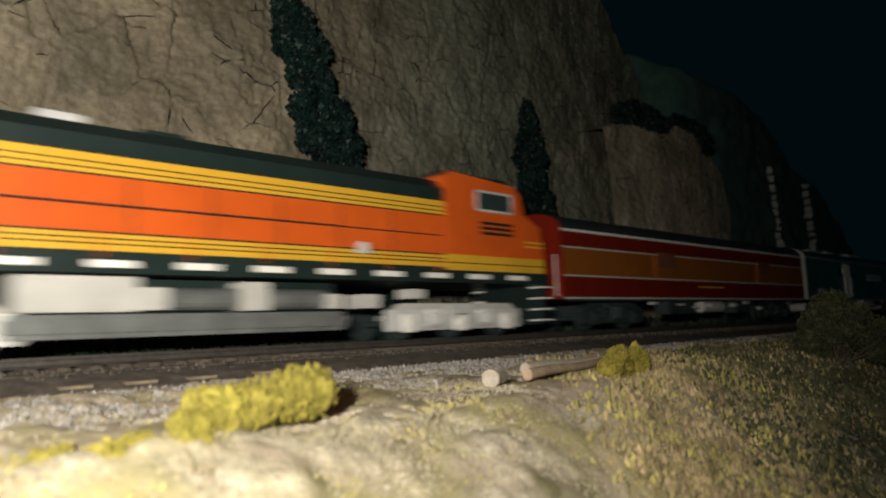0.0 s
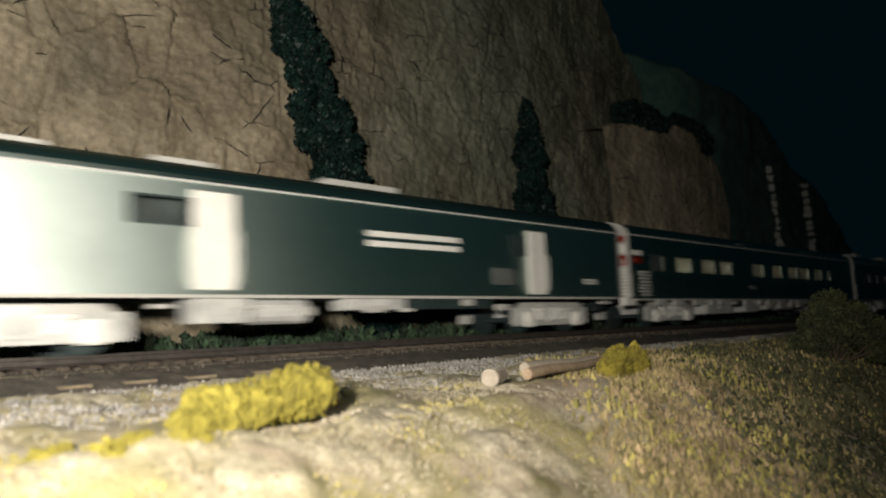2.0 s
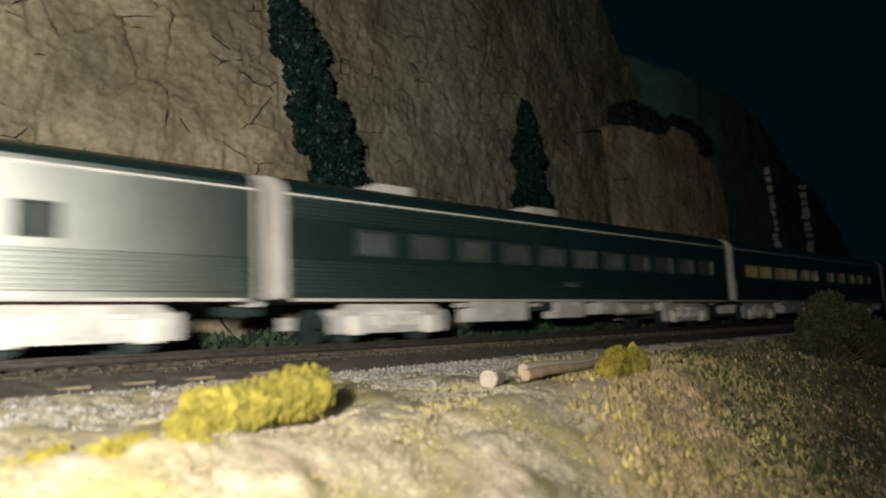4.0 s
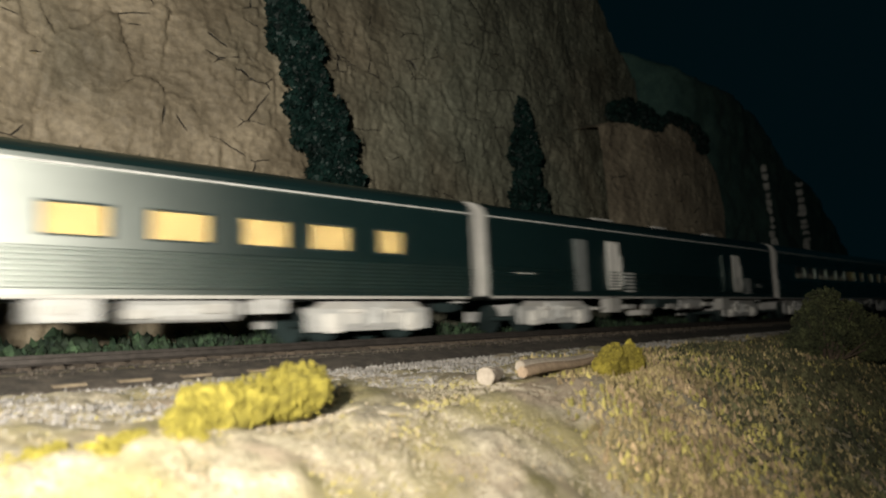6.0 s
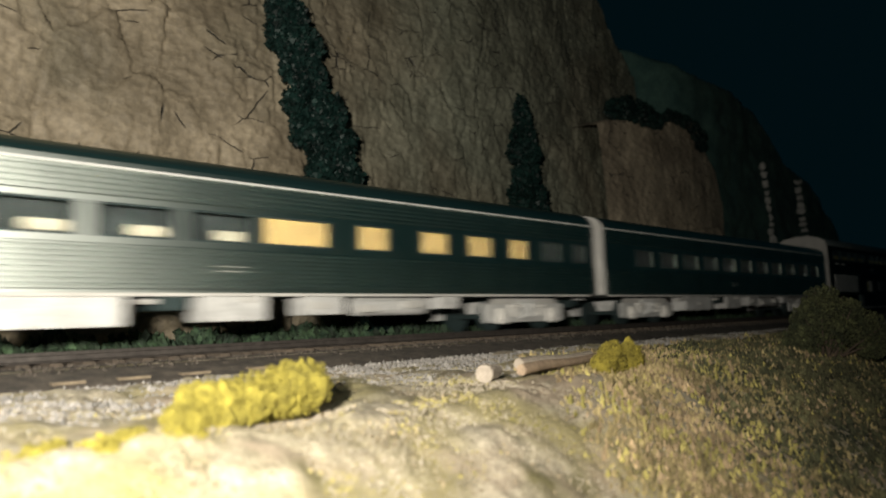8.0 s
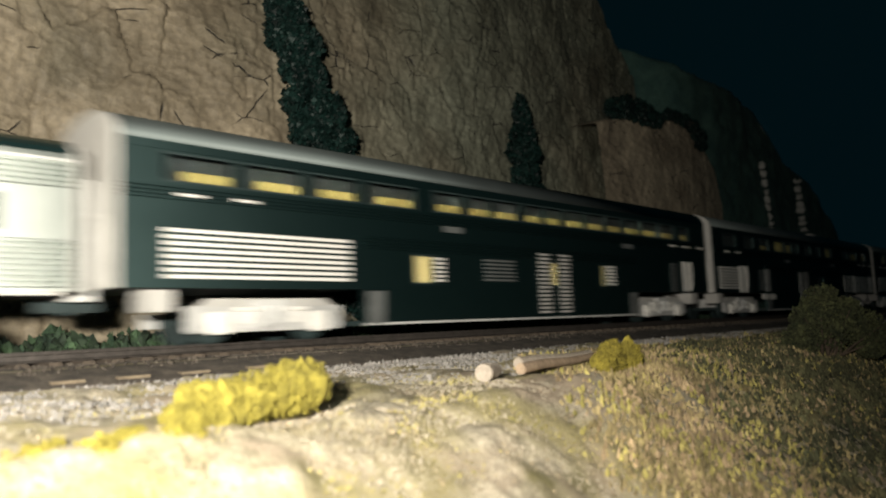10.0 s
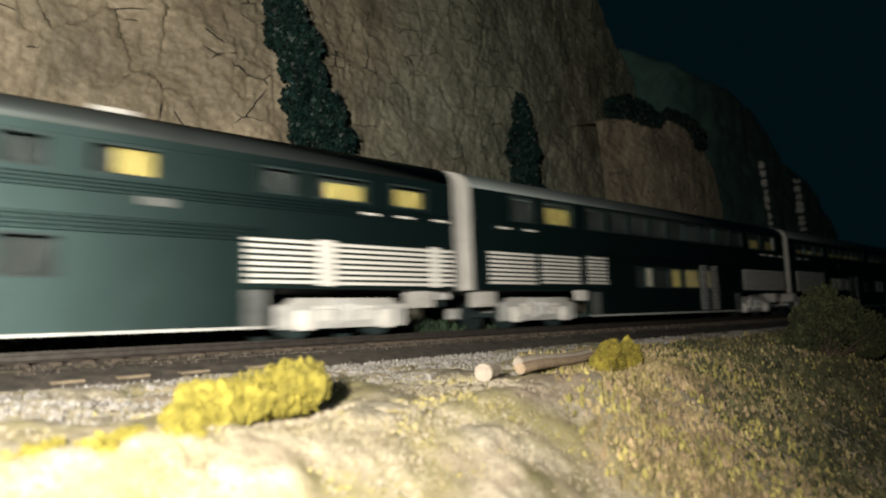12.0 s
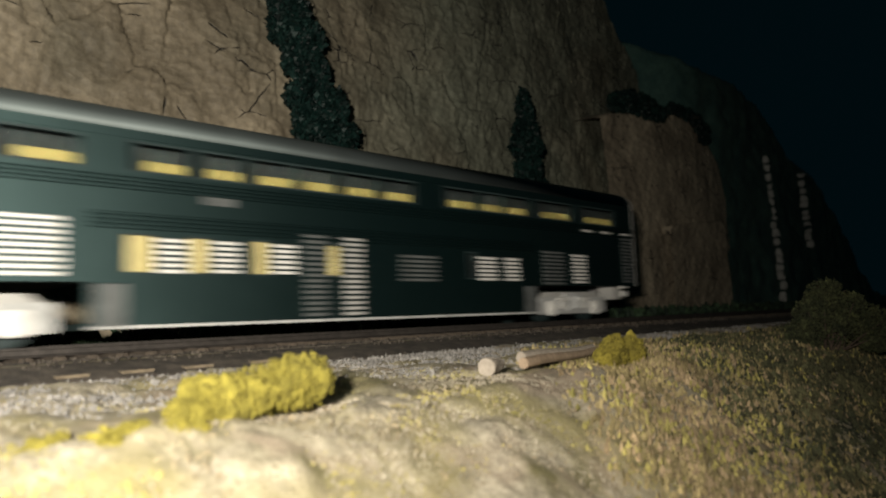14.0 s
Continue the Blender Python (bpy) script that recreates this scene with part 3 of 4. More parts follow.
def build_plants():
    build_conifer((17.4, 19.7, -0.4), (13.2, 20.2, 12.6), 3.3, 21, "tall dark evergreen leaning against the rock face", 22000)
    build_conifer((26.5, 19.9, -0.4), (26.7, 20.3, 10.5), 3.1, 22, "shorter dark evergreen beside the rock face", 13000)
    rng = random.Random(77)
    crown = [(-0.85, 0, 0.22, 0.24), (-0.6, 0.05, 0.28, 0.27), (-0.32, 0.1, 0.3, 0.27), (-0.05, 0, 0.34, 0.29), (0.22, 0.05, 0.37, 0.3), (0.48, 0, 0.4, 0.32), (0.72, 0, 0.42, 0.32)]
    for i in range(34):
        x = rng.uniform(-0.98, 0.9)
        h = 0.42 + 0.18 * (x + 0.9) / 1.8
        crown.append((x, rng.uniform(-0.1, 0.28), rng.uniform(0.12, h), rng.uniform(0.09, 0.16)))
    lump_shrub("yellow_bush", crown, M_YELLOW, 31, 15000, (0.012, 0.034), "bright yellow foam bush on the gravel verge", "bush", (5.02, 8.15, -0.92))
    low = [(rng.uniform(-0.6, 0.45), rng.uniform(-0.08, 0.12), rng.uniform(0.0, 0.09), rng.uniform(0.09, 0.16)) for i in range(16)]
    lump_shrub("yellow_bush", low, M_YELLOW, 32, 4000, (0.012, 0.03), "low yellow foam clump beside the bigger bush", "bush", (3.55, 7.8, -0.97))
    low = [(rng.uniform(-0.9, 0.8), rng.uniform(-0.25, 0.25), rng.uniform(-0.05, 0.03), rng.uniform(0.06, 0.12)) for i in range(18)]
    lump_shrub("yellow_bush", low, M_YELLOW, 36, 3500, (0.012, 0.03), "low spreading patch of yellow foam on the verge", "bush", (2.7, 8.3, -0.95))
    lump_shrub("small_bush", [(-0.5, 0.05, 0.2, 0.22), (-0.32, 0, 0.42, 0.2), (-0.12, 0.05, 0.24, 0.24), (-0.2, 0, 0.52, 0.13), (-0.55, 0, 0.38, 0.13), (0.0, 0.1, 0.42, 0.14),
                              (0.5, -0.05, 0.2, 0.2), (0.42, 0, 0.42, 0.17), (0.6, 0, 0.38, 0.14), (0.25, 0.1, 0.12, 0.16), (0.45, 0, 0.55, 0.09)],
               M_MUSTARD, 33, 5000, (0.014, 0.036), "small mustard-yellow bush at the end of the logs", "bush", (13.85, 8.3, -0.9))
    lump_shrub("shrub", [(-0.7, 0.5, 0.5, 0.45), (-0.4, 0.35, 1.05, 0.45), (-0.1, 0, 1.55, 0.5), (0.2, -0.1, 0.9, 0.65), (0.55, -0.4, 1.25, 0.4), (0.9, -0.8, 0.75, 0.5), (1.05, -0.9, 0.3, 0.4)],
               M_LEAF2, 34, 9000, (0.02, 0.065), "dark olive twiggy shrub at the far end of the verge", "bush", (23.6, 7.1, -1.15), True)
    lump_shrub("ledge_shrub", [(-2.2, 0, 0.2, 0.5), (-1.2, 0, 0.35, 0.65), (0, 0, 0.4, 0.7), (1.2, 0, 0.35, 0.6), (2.2, 0, 0.2, 0.5)],
               M_LEAF, 35, 3500, (0.05, 0.14), "dark shrub growing on the outcrop ledge", "bush", (38.0, 20.7, 11.7), True)
    lump_shrub("ledge_shrub", [(-1.6, 0, 0.0, 0.3), (-0.6, 0, 0.05, 0.33), (0.5, 0, 0.0, 0.33), (1.5, -0.1, -0.2, 0.35), (2.1, -0.2, -0.7, 0.38), (2.4, -0.2, -1.3, 0.3)],
               M_LEAF, 37, 3000, (0.05, 0.14), "dark trailing shrub over the outcrop's corner", "bush", (43.6, 20.6, 12.6), True)


def build_chips():
    """Two upright strings of pale stones down the far hillside."""
    rng = np.random.default_rng(41)
    for x, z0, z1, lean in ((57.0, 0.6, 11.5, 0.085), (64.2, 5.0, 11.3, 0.14)):
        string = tagged(new("stone_run"), "broken vertical run of small pale stones on the dark hillside", "stones", "stone runs")
        z = z0
        while z < z1:
            h = rng.uniform(0.25, 0.55)
            w = rng.uniform(0.1, 0.24)
            bm = box(-w / 2, w / 2, -0.25, 0.25, 0, h, bev=0.08)
            for v in bm.verts:
                v.co += 0.06 * Vector(rng.normal(0, 1, 3))
            ob = part("stone", bm, M_CHIP, string)
            ob.location = Vector((x + lean * z + rng.normal(0, 0.1), 20.1 + 0.08 * z, z)) * K
            z += h + rng.uniform(0.05, 0.35)


def build_log(at, length, r, turn, mat, cut, label):
    log = new("log")
    log.matrix_basis = pose(at[0] * K, at[1] * K, at[2] * K, 0, 0, turn)
    bm = bmesh.new()
    n = 14
    for i in range(7):
        cyl(bm, (length * i / 7, 0, r + 0.02 * math.sin(i)), (length * (i + 1) / 7, 0, r + 0.02 * math.sin(i + 1)), r * (1 - 0.04 * i), n, r * (1 - 0.04 * (i + 1)))
    bmesh.ops.remove_doubles(bm, verts=bm.verts, dist=1e-4)
    part("bark", bm, mat, log)
    part("cut_end", cyl(bmesh.new(), (-0.02, 0, r), (0.01, 0, r), r * 0.93, n), cut, log)
    tagged(log, label, "log", "logs on the verge")


def build_boards():
    """Short pale boards lying along the ballast shoulder."""
    for x, y, w in ((4.5, 13.1, 0.55), (5.6, 13.12, 0.6), (6.75, 13.1, 0.6), (8.1, 13.12, 0.5)):
        b = mesh_object("board", box(-w / 2, w / 2, -0.1, 0.1, -0.03, 0.02, bev=0.015), M_BOARD)
        b.location = Vector((x, y, -0.475)) * K
        tagged(b, "weathered tan board lying beside the track bed", "board", "boards by the track")


def build_logs():
    build_log((9.68, 8.45, -0.8), 0.8, 0.16, 25, M_LOGW, M_LOGW, "short pale birch log on the gravel verge")
    build_log((10.9, 8.6, -0.76), 4.3, 0.105, 14, M_LOGT, M_LOGT, "long tan log lying on the verge")
    build_log((11.6, 9.2, -0.72), 3.4, 0.12, 9, M_LOGW, M_LOGW, "slim pale log behind the tan one")


# ---- rolling stock ----
def arc_roof(half, eave, top, n=14, power=2.4):
    pts = []
    for i in range(n + 1):
        a = math.pi * i / n
        c, s = math.cos(a), math.sin(a)
        pts.append((-half * math.copysign(abs(c) ** (2 / power), c), eave + (top - eave) * abs(s) ** (2 / power)))
    return pts


def build_truck(car, x, wheelbase=2.6, axles=2, mat=None):
    truck = part("truck", box(x - wheelbase / 2 - 0.75, x + wheelbase / 2 + 0.75, -1.2, -1.06, 0.24, 0.82, bev=0.05), mat or M_UNDER, car)
    bm = bmesh.new()
    bx(bm, x - 0.55, x + 0.55, -1.26, 1.26, 0.5, 0.95, 0.04)
    bx(bm, x - wheelbase / 2 - 0.7, x + wheelbase / 2 + 0.7, 1.06, 1.2, 0.38, 0.72)
    part("bolster", bm, mat or M_UNDER, truck)
    bm = bmesh.new()
    extr(bm, [(x - wheelbase / 2 - 0.5, 0.8), (x - wheelbase / 2 - 0.25, 0.98), (x + wheelbase / 2 + 0.25, 0.98), (x + wheelbase / 2 + 0.5, 0.8)], -1.16, -1.04, "y")
    part("equalizer", bm, M_END if mat is None else mat, truck)
    for s in (-1, 1):
        bm = bmesh.new()
        bx(bm, x + s * wheelbase * 0.25 - 0.14, x + s * wheelbase * 0.25 + 0.14, -1.27, -1.2, 0.42, 0.7, 0.02)
        cyl(bm, (x + s * wheelbase * 0.25 - 0.3, -1.25, 0.74), (x + s * wheelbase * 0.25 + 0.3, -1.25, 0.74), 0.06, 8)
        part("brake_cylinder", bm, M_WHITE if mat is None else mat, truck)
    for i in range(axles):
        xa = x - wheelbase / 2 + wheelbase * i / (axles - 1)
        bm = bmesh.new()
        bx(bm, xa - 0.26, xa + 0.26, -1.3, -1.18, 0.2, 0.68, 0.04)
        cyl(bm, (xa, -1.36, 0.46), (xa, -1.18, 0.46), 0.13)
        part("axle_box", bm, M_WHITE if mat is None else mat, truck)
        bm = bmesh.new()
        for s in (-1, 1):
            cyl(bm, (xa, s * 0.82, 0.46), (xa, s * 0.69, 0.46), 0.46, 20)
            cyl(bm, (xa, s * 0.69, 0.46), (xa, s * 0.65, 0.46), 0.49, 20)
        cyl(bm, (xa, -0.7, 0.46), (xa, 0.7, 0.46), 0.08, 8)
        part("wheelset", bm, M_DARK, truck)
    for i in range(axles - 1):
        xm = x - wheelbase / 2 + wheelbase * (i + 0.5) / (axles - 1)
        bm = bmesh.new()
        for dx in (-0.18, 0.0, 0.18):
            cyl(bm, (xm + dx, -1.24, 0.42), (xm + dx, -1.24, 0.82), 0.075, 10)
        bx(bm, xm - 0.36, xm + 0.36, -1.3, -1.14, 0.34, 0.42)
        part("spring", bm, mat or M_UNDER, truck)
    return truck


def side_wall(bm, x0, x1, z0, z1, openings, outer=-1.5, thick=0.09, ribs=(), rib=0.1):
    """The near wall with its openings (x0, x1, z0, z1) cut right through; ribs: height ranges that are fluted."""
    zs = sorted({z0, z1, *[o[2] for o in openings], *[o[3] for o in openings], *[z for r in ribs for z in r]})
    zs = [z for z in zs if z0 <= z <= z1]
    for a, b in zip(zs, zs[1:]):
        gaps = sorted((max(o[0], x0), min(o[1], x1)) for o in openings if o[2] <= a + 1e-6 and o[3] >= b - 1e-6 and o[0] < x1 and o[1] > x0)
        at = x0
        spans = []
        for g0, g1 in gaps:
            if g0 > at:
                spans.append((at, g0))
            at = max(at, g1)
        if at < x1:
            spans.append((at, x1))
        fluted = any(r[0] <= a + 1e-6 and r[1] >= b - 1e-6 for r in ribs)
        cuts = sorted({c for o in openings for c in o[:2]})
        spans = [(p, q) for s0, s1 in spans for p, q in zip([s0] + [c for c in cuts if s0 < c < s1], [c for c in cuts if s0 < c < s1] + [s1])]
        for s0, s1 in spans:
            prof = [(outer + thick, a), (outer, a)]
            if fluted:
                k = max(1, round((b - a) / rib))
                h = (b - a) / k
                prof = [(outer + thick, a)]
                for i in range(k):
                    z = a + h * i
                    prof += [(outer, z), (outer, z + 0.12 * h), (outer - 0.035, z + 0.35 * h), (outer - 0.035, z + 0.7 * h), (outer, z + 0.92 * h)]
            prof += [(outer, b), (outer + thick, b)]
            extr(bm, prof, s0, s1)
    bmesh.ops.remove_doubles(bm, verts=bm.verts, dist=1e-4)


def build_window(car, x0, x1, z0, z1, blind, outer=-1.5, partial=None):
    """Recessed glass with a blind, a seat or a dark sheet for the unlit inside behind it."""
    w = part("window", box(x0 + 0.0, x1 - 0.0, outer + 0.03, outer + 0.045, z0, z1), M_GLASS, car)
    w.visible_shadow = False
    bm = bmesh.new()
    t = 0.045
    for a in ((x0, x1, z0 - t, z0), (x0, x1, z1, z1 + t), (x0 - t, x0, z0 - t, z1 + t), (x1, x1 + t, z0 - t, z1 + t)):
        bx(bm, a[0], a[1], outer - 0.012, outer + 0.03, a[2], a[3])
    part("window_frame", bm, M_DARK, w)
    if blind is not None:
        if partial:
            part("seat_back", box(x0 + partial[0] * (x1 - x0), x0 + partial[1] * (x1 - x0), outer + 0.14, outer + 0.3, z0, z0 + (z1 - z0) * partial[2], bev=0.03), blind, w)
        else:
            part("blind", box(x0 + 0.02, x1 - 0.02, outer + 0.07, outer + 0.085, z0, z1), blind, w)
    return w


def build_louver(car, x0, x1, z0, z1, mat, outer=-1.5, n=10, name="louver_panel"):
    """A panel of pale sloping slats in a shallow recess."""
    p = part(name, box(x0, x1, outer + 0.02, outer + 0.05, z0, z1), M_DARKGREY, car)
    h = (z1 - z0) / n
    bm = bmesh.new()
    extr(bm, [(outer + 0.02, 0.05 * h), (outer - 0.045, 0.1 * h), (outer - 0.045, 0.58 * h), (outer + 0.02, 0.78 * h)], x0 + 0.02, x1 - 0.02)
    first = part("slat", bm, mat, p)
    first.location = (0, 0, z0 * K)
    for i in range(1, n):
        again(first, p, 0, 0, z0 + i * h)
    return p


def build_door(car, x0, x1, z0, z1, mat, outer=-1.5, pane=True, jamb=None):
    """A side door in a slightly raised frame; with a small window where pane is set."""
    d = part("door", box(x0, x1, outer - 0.025, outer + 0.01, z0, z1, bev=0.008), mat, car)
    bm = bmesh.new()
    bx(bm, x0 - 0.05, x0, outer - 0.045, outer + 0.01, z0, z1)
    bx(bm, x1, x1 + 0.05, outer - 0.045, outer + 0.01, z0, z1)
    bx(bm, x0 - 0.05, x1 + 0.05, outer - 0.045, outer + 0.01, z1, z1 + 0.05)
    part("door_frame", bm, jamb or mat, d)
    if pane:
        xm = (x0 + x1) / 2
        w = (x1 - x0) * 0.28
        part("door_window", box(xm - w, xm + w, outer - 0.03, outer - 0.02, z0 + (z1 - z0) * 0.6, z0 + (z1 - z0) * 0.88), M_DARK, d)
    for xx in (x0 - 0.14, x1 + 0.14):
        part("grab_iron", cyl(bmesh.new(), (xx, outer - 0.06, z0 + 0.15), (xx, outer - 0.06, z0 + 1.25), 0.02, 6), M_WHITE, d)
    return d


def car_ends(car, length, floor, eave, top, half, mat, power):
    """Both end walls with door, diaphragm and coupler."""
    for x, s in ((0.0, -1), (length, 1)):
        prof = [(-half, floor)] + arc_roof(half, eave, top, 14, power) + [(half, floor)]
        inner = x - s * 0.1
        end = part("end_wall", extr(bmesh.new(), prof, min(x, inner), max(x, inner)), mat, car)
        bm = bmesh.new()
        for a in ((-0.62, -0.45, 0.95, 3.2), (0.45, 0.62, 0.95, 3.2), (-0.62, 0.62, 3.2, 3.4)):
            bx(bm, min(x, x + s * 0.36), max(x, x + s * 0.36), a[0], a[1], a[2], a[3], 0.02)
        part("diaphragm", bm, M_UNDER, end)
        part("end_door", box(min(x, x + s * 0.03), max(x, x + s * 0.03), -0.4, 0.4, 1.1, 3.1, bev=0.01), M_END, end)
        bm = bmesh.new()
        bx(bm, min(x - s * 0.3, x + s * 0.42), max(x - s * 0.3, x + s * 0.42), -0.11, 0.11, 0.75, 0.98, 0.03)
        bx(bm, min(x + s * 0.28, x + s * 0.46), max(x + s * 0.28, x + s * 0.46), -0.2, 0.2, 0.7, 1.02, 0.04)
        part("coupler", bm, M_DARK, end)
        for yy in (-1.3, 1.3):
            part("handrail", cyl(bmesh.new(), (x + s * 0.07, yy, 1.2), (x + s * 0.07, yy, 2.6), 0.025, 6), M_WHITE, end)


def build_shell(car, length, floor, eave, top, openings, side_mat, roof_mat, ribs=(), half=1.5, power=2.4, end_mat=None, bands=None, bottom=None):
    """Near wall, far wall, roof, floor and ends of one car."""
    if bands:
        for z0, z1, mat in bands:
            bm = bmesh.new()
            side_wall(bm, 0.1, length - 0.1, z0, z1, openings, -half)
            part("side_panel", bm, mat, car)
    else:
        bm = bmesh.new()
        side_wall(bm, 0.1, length - 0.1, floor, eave, openings, -half, ribs=ribs)
        part("side_wall", bm, side_mat, car)
    part("far_wall", box(0.1, length - 0.1, half - 0.09, half, floor, eave), side_mat, car)
    part("floor_pan", box(0.1, length - 0.1, -half + 0.1, half - 0.1, floor, floor + 0.12), M_DARK, car)
    # dark sheet close behind the windows stands in for the unlit interior
    part("partition", box(0.12, length - 0.12, -half + 0.45, -half + 0.48, floor + 0.13, eave), M_UNLIT, car)
    prof = [(-half, eave + 0.001)] + arc_roof(half, eave, top, 18, power)[1:-1] + [(half, eave + 0.001)]
    part("roof", extr(bmesh.new(), prof, 0.1, length - 0.1), roof_mat, car, smooth=False)
    bm = bmesh.new()
    bx(bm, 0.1, length - 0.1, -half - 0.03, -half, eave - 0.01, eave + 0.035)
    part("gutter", bm, M_UNDER if side_mat is not M_RED else M_WHITE, car)
    part("side_sill", box(0.3, length - 0.3, -half + 0.03, -half + 0.1, floor - 0.07, floor), M_DARK if side_mat is M_RED else M_END, car)
    car_ends(car, length, floor, eave, top, half, end_mat or M_END, power)


def underbody(car, items):
    for x0, x1, z0, z1, mat in items:
        bm = bmesh.new()
        if mat == "tank":
            cyl(bm, (x0, -1.0, (z0 + z1) / 2), (x1, -1.0, (z0 + z1) / 2), (z1 - z0) / 2, 14)
            part("air_tank", bm, M_UNDER, car)
        else:
            bx(bm, x0, x1, -1.35, -0.7, z0, z1, 0.03)
            part("equipment_box", bm, mat, car)
    rng = random.Random(len(items) * 7 + int(items[0][0] * 10))
    for i in range(7):
        x = 6.2 + i * 1.75 + rng.uniform(-0.4, 0.4)
        z = rng.uniform(0.62, 0.92)
        part("brake_fitting", box(x, x + rng.uniform(0.25, 0.7), -1.42, -1.2, z, z + rng.uniform(0.08, 0.2), bev=0.02), M_END, car)


def roof_vents(car, spots, top, mat):
    for x0, x1, h in spots:
        part("roof_vent", box(x0, x1, -0.75, 0.3, top - 0.16, top + h, bev=0.04), mat, car)


def lettering(car, x0, x1, z, h, mat, rows=1, outer=-1.5):
    for i in range(rows):
        part("lettering", box(x0, x1, outer - 0.008, outer, z - i * h * 1.7, z - i * h * 1.7 + h), mat, car)


TRAIN = []     # (thing, place of its front end along the track at the start)


def new_car(name, at, label, category="railway car"):
    car = new(name)
    TRAIN.append((car, at))
    return tagged(car, label, category, "cars of the train")


def build_locomotive(at):
    L = 22.2
    loco = new_car("locomotive", at, "orange, yellow and dark green diesel locomotive running long hood first", "locomotive")
    for z0, z1, mat in ((1.9, 1.98, M_LGREEN), (1.98, 2.1, M_LYELLOW), (2.1, 2.13, M_LGREEN), (2.13, 2.2, M_LYELLOW), (2.2, 2.23, M_LGREEN), (2.23, 2.31, M_LYELLOW), (2.31, 2.35, M_LGREEN),
                        (2.35, 3.42, M_ORANGE), (3.42, 3.46, M_LGREEN), (3.46, 3.54, M_LYELLOW), (3.54, 3.57, M_LGREEN), (3.57, 3.66, M_LYELLOW), (3.66, 3.69, M_LGREEN), (3.69, 3.84, M_LYELLOW)):
        part("hood_panel", box(0.6, 17.6, -1.5 + 0.02 * (mat is M_LGREEN), 1.5, z0, z1), mat, loco)
    part("hood_roof", extr(bmesh.new(), [(-1.5, 3.84), (-1.5, 4.2), (-1.15, 4.5), (1.15, 4.5), (1.5, 4.2), (1.5, 3.84)], 0.6, 17.6), M_LGREEN, loco, "dark green hood roof")
    bm = bmesh.new()
    for i in range(9):
        bx(bm, 2.0 + i * 1.7, 2.03 + i * 1.7, -1.512, -1.49, 2.36, 3.4)
    bx(bm, 3, 14, -1.512, -1.49, 2.86, 2.89)
    part("door_seam", bm, M_LGREEN, loco)
    for x in (3.0, 5.2):
        part("roof_fan", cyl(bmesh.new(), (x, 0, 4.48), (x, 0, 4.75), 0.75, 20), M_LGREEN, loco)
    part("exhaust", box(7.3, 8.2, -0.7, 0.5, 4.45, 4.8, bev=0.04), M_UNDER, loco)
    part("roof_blister", box(9.2, 10.3, -1.0, 0.8, 4.45, 4.65, bev=0.06), M_LGREEN, loco)
    part("radiator_grille", box(1.0, 4.5, -1.53, -1.49, 3.85, 4.15), M_LGREEN, loco)
    # cab and nose
    cab = part("cab", extr(bmesh.new(), [(17.6, 2.35), (17.6, 4.62), (17.9, 4.75), (20.7, 4.6), (21.0, 4.35), (21.15, 3.75), (22.0, 3.35), (22.15, 2.35)], -1.52, 1.52, "y"), M_ORANGE, loco)
    part("cab_roof", box(17.75, 20.7, -1.35, 1.35, 4.66, 4.8, bev=0.05), M_LGREEN, cab)
    part("cab_window", box(19.0, 20.5, -1.55, -1.515, 3.75, 4.25, bev=0.01), M_DARK, cab)
    bm = bmesh.new()
    for a in ((18.93, 20.57, 3.68, 3.75), (18.93, 20.57, 4.25, 4.32), (18.93, 19.0, 3.68, 4.32), (20.5, 20.57, 3.68, 4.32)):
        bx(bm, a[0], a[1], -1.57, -1.51, a[2], a[3])
    part("window_frame", bm, M_UNDER, cab)
    lettering(loco, 19.1, 20.6, 3.3, 0.09, M_LGREEN, 3, -1.525)
    for z0, z1, mat in ((1.9, 2.1, M_LYELLOW), (2.1, 2.13, M_LGREEN), (2.13, 2.35, M_LYELLOW), (2.7, 2.76, M_LYELLOW), (2.84, 2.9, M_LYELLOW)):
        part("stripe", box(17.6 if z0 < 2.5 else 21.2, 22.1, -1.53, 1.5, z0, z1), mat, loco)
    # walkway, handrails, tank, trucks
    part("walkway", box(0.1, 22.3, -1.52, 1.52, 1.55, 1.9, bev=0.02), M_LGREEN, loco)
    for i in range(12):
        part("step_light", box(1.0 + i * 1.75, 1.9 + i * 1.75, -1.56, -1.5, 1.66, 1.8, bev=0.01), M_WHITE, loco)
    rail = cyl(bmesh.new(), (0.6, -1.56, 2.85), (17.4, -1.56, 2.85), 0.018, 6)
    part("handrail", rail, M_LGREEN, loco)
    post = part("handrail_post", cyl(bmesh.new(), (0, -1.56, 1.85), (0, -1.56, 2.85), 0.015, 6), M_ORANGE, loco)
    post.location.x = 1.0 * K
    for i in range(1, 10):
        again(post, loco, 1.0 + i * 1.8)
    part("fuel_tank", box(6.6, 14.2, -1.4, 1.4, 0.33, 0.78, bev=0.1), M_TANK, loco, "weathered grey fuel tank")
    part("tank_top", box(6.7, 14.1, -0.9, 0.9, 0.78, 1.5), M_LGREEN, loco)
    for x0, x1 in ((9.4, 11.3), (11.9, 13.6)):
        part("air_reservoir", cyl(bmesh.new(), (x0, -1.15, 1.08), (x1, -1.15, 1.08), 0.24, 16), M_TANK, loco)
